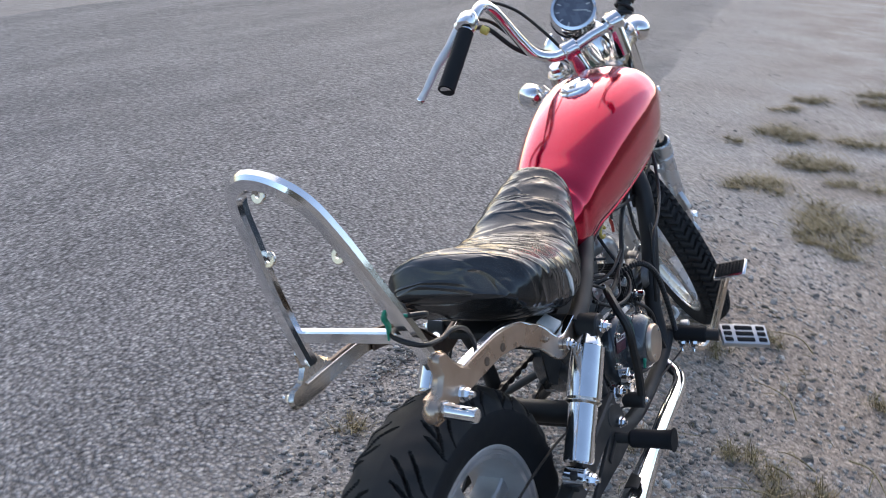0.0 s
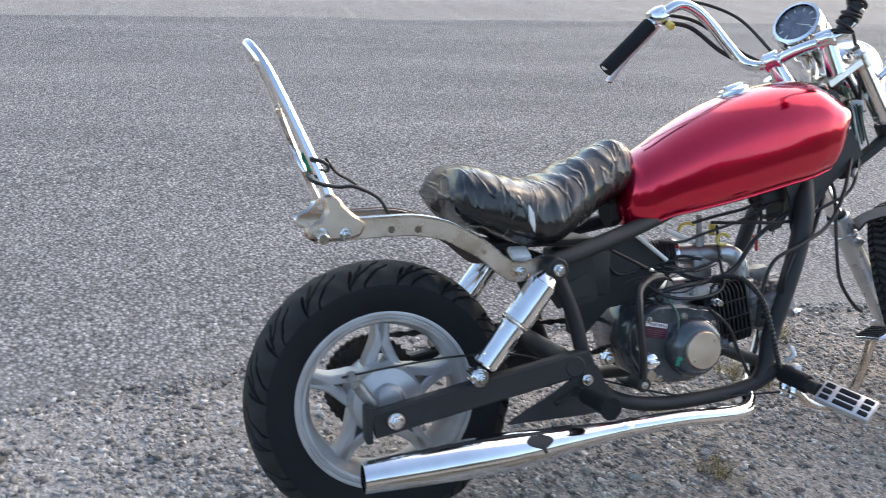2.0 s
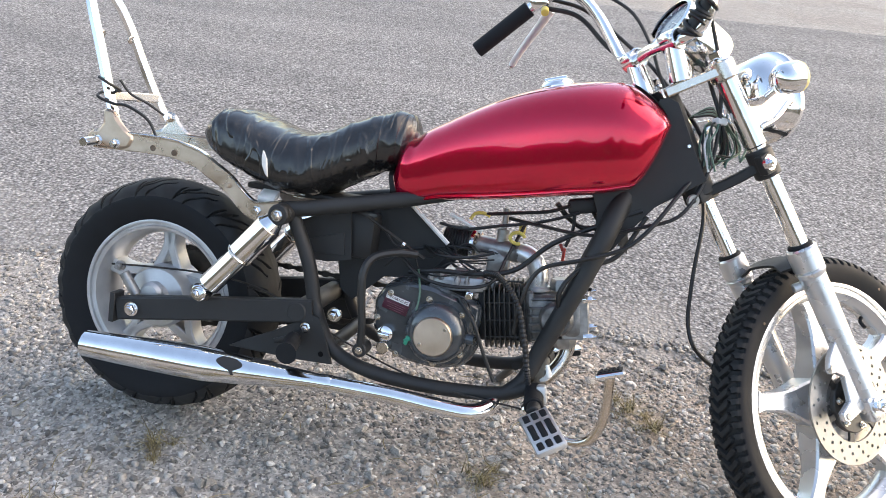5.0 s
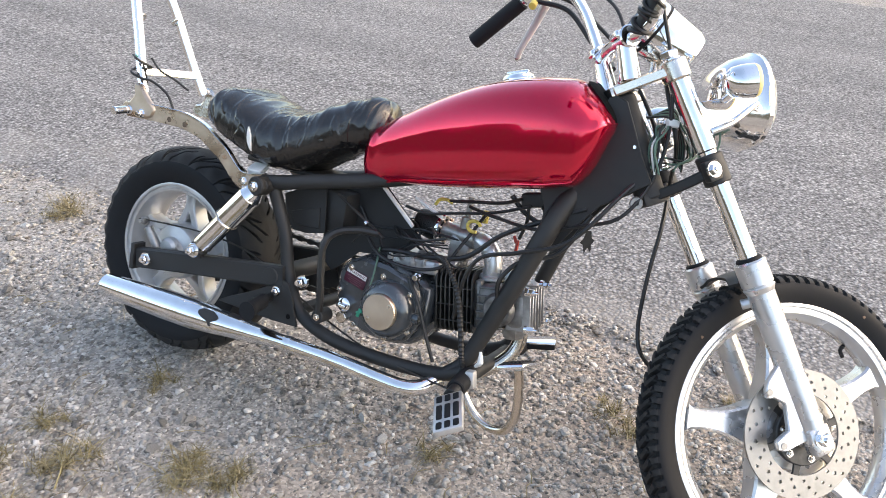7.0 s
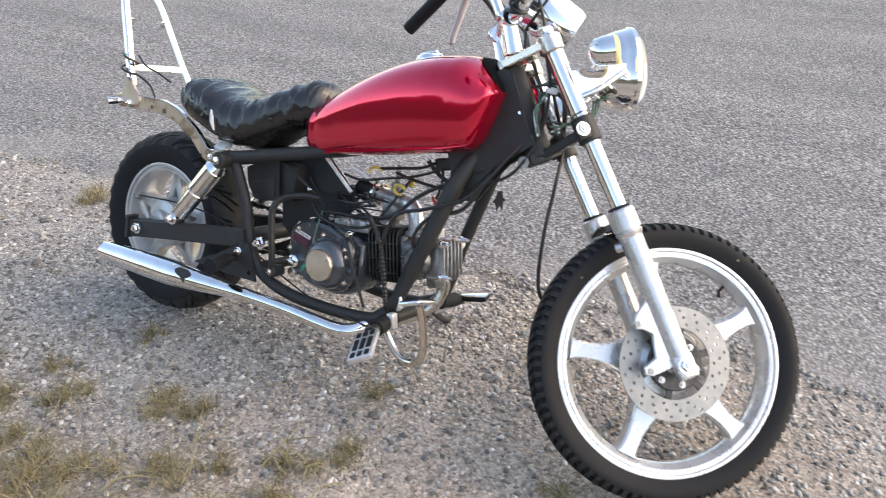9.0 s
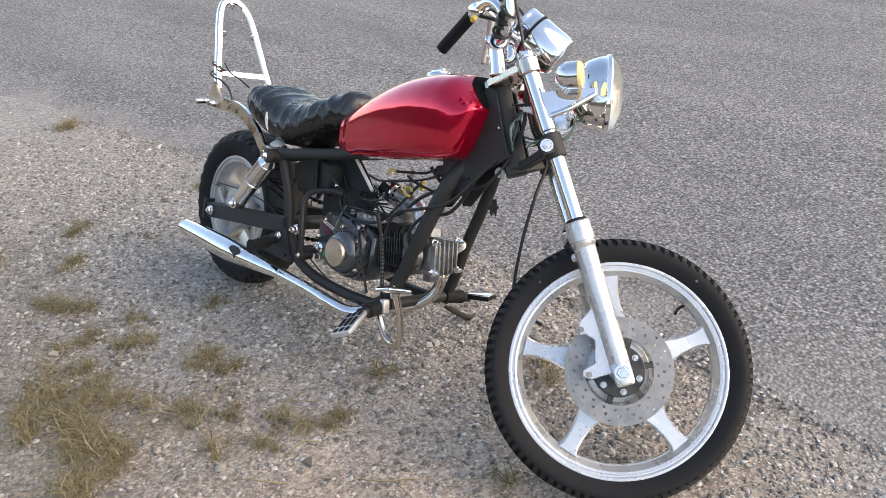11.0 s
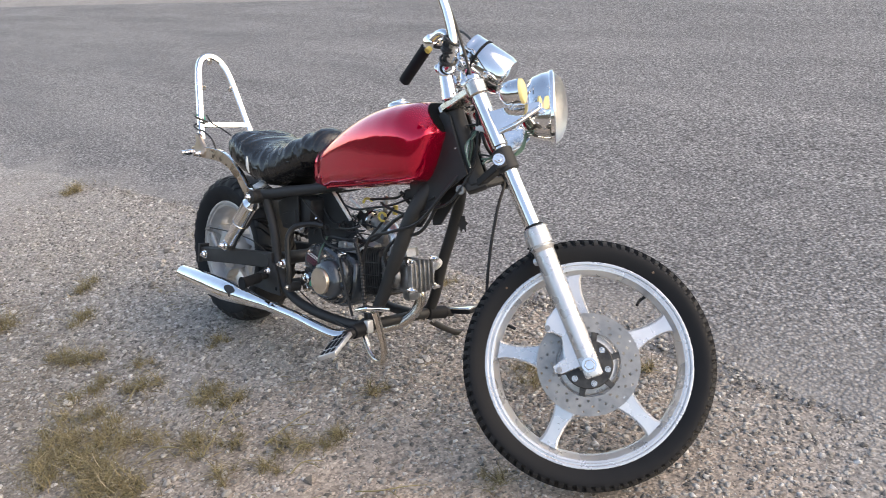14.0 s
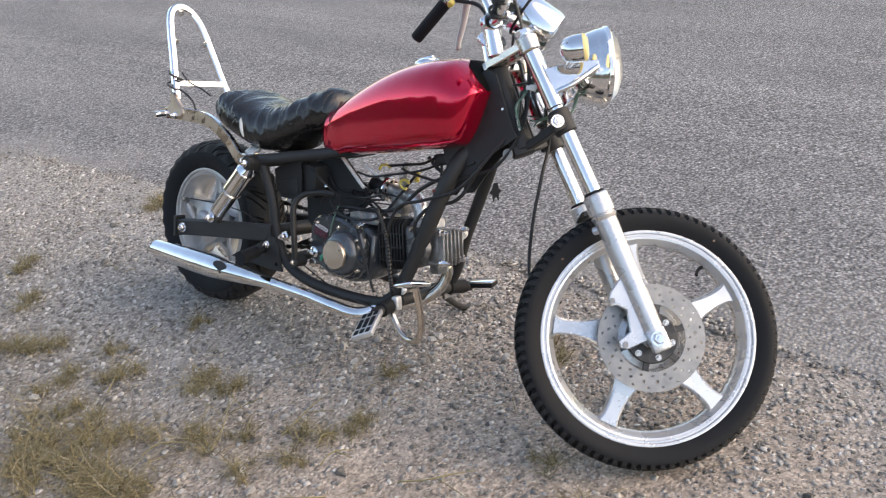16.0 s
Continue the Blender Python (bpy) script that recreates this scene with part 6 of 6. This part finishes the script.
    for i in range(6):
        pts = [F(0.02 + 0.004 * i, -0.03 + 0.006 * i, 0.06), F(0.06 + 0.005 * i, -0.04 + 0.004 * i, 0.045 + 0.003 * i), F(0.075, -0.035 + 0.004 * i, 0.0), F(0.06, -0.02, -0.05 + 0.003 * i)]
        run("headlight_wire", pts, 0.002, WIRE if i % 2 else CABLE, "thin loose headlight wire")
    for i in range(3):
        run("headlight_wire", [F(0.16, -0.03 + 0.02 * i, 0.02), F(0.13, -0.04 + 0.02 * i, -0.03), F(0.09, -0.03, -0.05)], 0.002, WIRE)
    for i in range(7):
        dy, k = -0.052 + 0.005 * i, 0.0025 * ((i * 5) % 7 - 3)
        loop = [F(0.0, dy, -0.036 + k), F(0.012 + k, dy - 0.006, 0.005), F(0.03, dy - 0.008, 0.03 + k), F(0.058, dy - 0.004, 0.036 - k), F(0.081 + k, dy + 0.004, 0.018), F(0.087, dy + 0.008, -0.02 + k), F(0.06 + 2 * k, dy + 0.006, -0.036), F(0.03, dy + 0.004, -0.03 + 2 * k)]
        run("wire_coil", loop, 0.0019, (WIRE, CABLE, WIRE, WHITE, WIRE, CABLE, WIRE)[i], "coil of loose green and white wires" if i == 0 else "")
    part("wire_plug", block((0.022, 0.02, 0.014), FRONT @ Matrix.Translation((0.05, -0.055, 0.034)) @ Matrix.Rotation(0.5, 4, "Y"), 0.004), WHITE, bike, "pale wire connector in the coil")
    part("tape_tail", plate([(-0.004, 0.02), (0.006, 0.022), (0.01, 0.008), (0.017, 0.004), (0.012, -0.004), (0.014, -0.022), (0.005, -0.012), (0.001, -0.026), (-0.005, -0.008), (-0.012, -0.006), (-0.006, 0.004)], 0.002, Matrix.Translation((0.9115, 0.085, 0.51)) @ Matrix.Rotation(radians(35), 4, "Z"), 0.0004), PLASTIC, bike, "ragged black tape tail")
    part("wire_clip", merge(block((0.006, 0.006, 0.026), Matrix.Translation((0.803, 0.0, 0.479)), 0.002), block((0.006, 0.006, 0.016), Matrix.Translation((0.797, 0.0, 0.492)) @ Matrix.Rotation(-0.5, 4, "Y"), 0.002)), REDBIT, bike, "red wire connector")
    run("connector_wire", [(0.81, 0.0, 0.56), (0.812, 0.0, 0.53), (0.804, 0.0, 0.495)], 0.0035)
    part("pale_scrap", tube([(0.80, 0.098, 0.375), (0.818, 0.09, 0.368), (0.835, 0.092, 0.385), (0.82, 0.11, 0.392)], 0.009, 3, 8), WHITE, bike, "crumpled pale scrap on the frame tube")
    part("cable_stop", merge(block((0.014, 0.012, 0.014), Matrix.Translation((0.648, -0.082, 0.385)), 0.003), rod((0.648, -0.088, 0.385), (0.648, -0.1, 0.385), 0.006)), CHROME, bike, "small chrome cable stop")
    rng = random.Random(4)
    for i in range(10):
        a = Vector((rng.uniform(0.44, 0.54), rng.uniform(-0.06, 0.05), rng.uniform(0.40, 0.47)))
        b = Vector((rng.uniform(0.64, 0.76), rng.uniform(-0.06, 0.05), rng.uniform(0.40, 0.48)))
        mid = [a.lerp(b, u) + Vector((rng.uniform(-0.02, 0.02), rng.uniform(-0.025, 0.015), rng.uniform(-0.035, 0.02))) for u in (0.2, 0.45, 0.7)]
        run("loose_wire", [a, *mid, b], rng.choice((0.0016, 0.002, 0.0028)))
    run("fuel_line", [(0.645, 0.0, 0.53), (0.70, 0.0, 0.542), (0.76, -0.01, 0.556), (0.80, -0.02, 0.575)], 0.0035)
    run("overflow_line", [(0.56, -0.02, 0.50), (0.61, -0.02, 0.497), (0.67, -0.02, 0.513), (0.75, -0.02, 0.535), (0.82, -0.02, 0.565)], 0.003)
    for i in range(7):
        x = 0.565 + 0.017 * i
        part("top_case_bolt", bolt((x, -0.055 + 0.018 * (i % 3), 0.4), (0, -0.3, 1), 0.005, 0.009), ALLOY, bike)
    run("coil_lead", [(0.845, -0.02, 0.57), (0.86, 0.0, 0.545), (0.83, 0.01, 0.535), (0.80, 0.0, 0.55), (0.775, -0.01, 0.575)], 0.005, CABLE, "dark leads under the tank nose")
    part("ignition_coil", block((0.06, 0.035, 0.028), Matrix.Translation((0.825, 0.0, 0.578)) @ Matrix.Rotation(radians(-14), 4, "Y"), 0.006), PLASTIC, bike, "black ignition coil under the tank")


cables()


# ---- dry grass ----
def tuft_mesh(seed, count, spread_r, tall):
    """A low tangle of dry blades round a few uneven centres."""
    rng = random.Random(seed)
    mids = [(0.0, 0.0, 1.0)] + [(rng.uniform(-0.55, 0.55) * spread_r, rng.uniform(-0.55, 0.55) * spread_r, rng.uniform(0.35, 0.8)) for _ in range(6)]
    vs, fs = [(0.0, 0.0, -0.004)], []
    for i in range(24):
        q = 2 * math.pi * i / 24
        r = spread_r * 0.03
        vs.append((r * math.cos(q), r * math.sin(q), -0.006))
        fs.append((0, 1 + i, 1 + (i + 1) % 24))
    for _ in range(count):
        mx, my, k = rng.choice(mids)
        r = abs(rng.gauss(0, 0.36)) * spread_r * k
        a = rng.uniform(0, 6.283)
        x, y = mx + r * math.cos(a), my + r * math.sin(a)
        h = tall * k * rng.uniform(0.25, 1.0) / (1 + 6 * r)
        b = rng.uniform(0, 6.283)
        lean = rng.uniform(0.4, 2.6) * h
        w = rng.uniform(0.0006, 0.0015)
        dx, dy = math.cos(b), math.sin(b)
        bend = rng.gauss(0, 0.5)
        i = len(vs)
        for q in (0.0, 0.4, 0.75, 1.0):
            cx = x + dx * lean * q * q - dy * bend * lean * q * (1 - q)
            cy = y + dy * lean * q * q + dx * bend * lean * q * (1 - q)
            cz = h * q * (1.5 - 0.6 * q)
            e = w * (1 - 0.7 * q)
            vs += [(cx - dy * e, cy + dx * e, cz), (cx + dy * e, cy - dx * e, cz)]
        fs += [(i + j, i + j + 1, i + j + 3, i + j + 2) for j in (0, 2, 4)]
    me = bpy.data.meshes.new("grass_tuft")
    me.from_pydata(vs, [], fs)
    me.materials.append(STRAW)
    return me


TUFTS = [tuft_mesh(s, c, r, h) for s, c, r, h in ((1, 260, 0.075, 0.055), (2, 150, 0.055, 0.045), (3, 460, 0.12, 0.06), (4, 320, 0.09, 0.055))]
SPOTS = [(0.7, -0.3, 1), (0.78, -0.24, 3), (0.33, -0.31, 0), (0.38, -0.3, 3), (0.41, -0.67, 2), (0.33, -0.68, 2), (0.5, -0.66, 2), (0.23, -0.58, 0), (-0.02, -0.53, 3), (-0.21, -0.46, 0), (-0.27, -0.5, 1), (0.1, -0.41, 0), (0.51, -0.45, 0), (0.67, -0.47, 1), (0.07, -0.13, 1), (0.72, -0.01, 1), (-0.52, -0.35, 0), (0.28, -0.78, 2), (0.56, -0.7, 3), (0.14, -0.68, 2), (0.2, -0.72, 3), (0.6, -0.78, 2), (0.1, -0.6, 3), (0.3, -0.62, 3), (1.06, 0.28, 1), (1.0, 0.33, 1),
         (-0.03, -0.36, 1), (-2.1, 0.25, 2), (-0.83, 0.36, 2), (2.4, -0.29, 2), (3.72, 0.06, 2), (2.75, 0.03, 2), (1.38, -0.19, 1), (1.18, -0.47, 1), (3.25, -0.12, 2), (4.94, -0.29, 2), (0.43, 0.56, 1), (3.84, 0.12, 2), (2.3, -0.2, 3), (-0.79, -0.58, 2), (1.27, 0.5, 1), (-0.3, -0.5, 0), (4.39, 0.18, 3), (3.31, -0.05, 2), (2.78, 0.12, 3), (5.2, -0.24, 2), (3.8, -0.31, 2), (1.36, -0.15, 1), (4.79, 0.03, 2), (2.23, -0.32, 3), (3.47, 0.3, 1), (0.59, -0.39, 1), (0.74, -0.38, 1), (-0.79, -0.23, 0), (0.36, -0.54, 3), (1.24, -0.07, 1), (2.6, -0.22, 2), (3.0, -0.3, 3)]
rng = random.Random(11)
for x, y, k in SPOTS:
    ob = new("grass_tuft", TUFTS[k])
    ob.matrix_world = pose(x, y, -0.004, 0, 0, rng.uniform(0, 360)) @ Matrix.Diagonal((*(2 * [1.0 if x < 2 else 1.7]), 1.0, 1))
    tagged(ob, "low tangled tuft of dry yellow grass on the gravel", "grass", "dry grass tufts on the verge")

STALKS = [((0.44, -0.57), (0.51, -0.48)), ((0.57, -0.47), (0.42, -0.29)), ((0.42, -0.27), (0.56, -0.34)), ((0.67, -0.34), (0.65, -0.18)), ((0.77, -0.32), (0.78, -0.26)), ((0.82, -0.36), (0.85, -0.28)), ((1.0, -0.3), (1.12, -0.18)), ((0.15, -0.48), (0.09, -0.41)), ((0.4, -0.36), (0.48, -0.37)), ((0.36, -0.6), (0.45, -0.63)), ((0.9, -0.42), (0.8, -0.5)), ((1.35, -0.3), (1.42, -0.18))]
for (ax, ay), (bx, by) in STALKS:
    a, b = Vector((ax, ay, 0.004)), Vector((bx, by, 0.004))
    side = Vector((ay - by, bx - ax, 0)) * rng.uniform(-0.16, 0.16)
    bm = tube([a, a.lerp(b, 0.35) + side + Vector((0, 0, 0.014)), a.lerp(b, 0.7) + side * 0.6 + Vector((0, 0, 0.012)), b], 0.0017, 4, 6, [1.2, 1.0, 0.8, 0.5])
    c = a.lerp(b, 0.5) + side
    tube([c + Vector((0, 0, 0.012)), c + (b - a) * 0.18 + Vector((by - ay, ax - bx, 0.05)) * 0.2, c + (b - a) * 0.3 + Vector((by - ay, ax - bx, 0)) * 0.3], 0.0011, 3, 5, bm=bm)
    tagged(part("dry_stalk", bm, STRAW), "thin bleached dry plant stalk lying on gravel", "dry stalk", "dry stalks on the verge")


def verge_twigs():
    """Many short bleached stems scattered over the verge, in one mesh."""
    rng = np.random.default_rng(8)
    bm = bmesh.new()
    for _ in range(260):
        x, y = rng.uniform(-1.2, 2.2), rng.uniform(-0.95, 0.35)
        if y > near_edge(x) - 0.1:
            continue
        q, l = rng.uniform(0, 6.283), rng.uniform(0.015, 0.06)
        d = Vector((math.cos(q), math.sin(q), 0)) * l
        c = Vector((x, y, 0.006))
        tube([c - d / 2, c + Vector((d.y, -d.x, 0)) * rng.uniform(-0.2, 0.2) + Vector((0, 0, 0.004)), c + d / 2], 0.0009, 2, 4, bm=bm)
    return tagged(part("twig_litter", bm, STRAW), "short bleached stems scattered over the verge", "plant litter", kind="stuff")


verge_twigs()


def loose_stones():
    """The larger stones of the verge, each an object of its own."""
    rng = np.random.default_rng(21)
    shapes = []
    for v, f in zip(*chip_shapes(10, 9)):
        p = v * np.array([rng.uniform(0.9, 1.35), rng.uniform(0.7, 1.0), rng.uniform(0.45, 0.7)])
        me = bpy.data.meshes.new("stone")
        me.from_pydata((p * 0.5).tolist(), [], f.tolist())
        me.materials.append(STONE)
        shapes.append(me)
    made = 0
    while made < 280:
        x, y = rng.uniform(-0.9, 2.3), rng.uniform(-0.75, 0.75)
        if y > near_edge(x) + 0.02 - abs(rng.normal(0, 0.1)) or rng.uniform() > 1.3 - 0.45 * max(0, x):
            continue
        s = 0.015 + 0.019 * rng.uniform() ** 3
        ob = new("stone", shapes[made % 10])
        ob.parent = ground
        ob.matrix_world = pose(x, y, 0.008 * noise.noise((x * 1.3, y * 1.3, 0)) + s * 0.02, rng.uniform(-12, 12), rng.uniform(-12, 12), rng.uniform(0, 360)) @ Matrix.Scale(s, 4)
        made += 1


loose_stones()
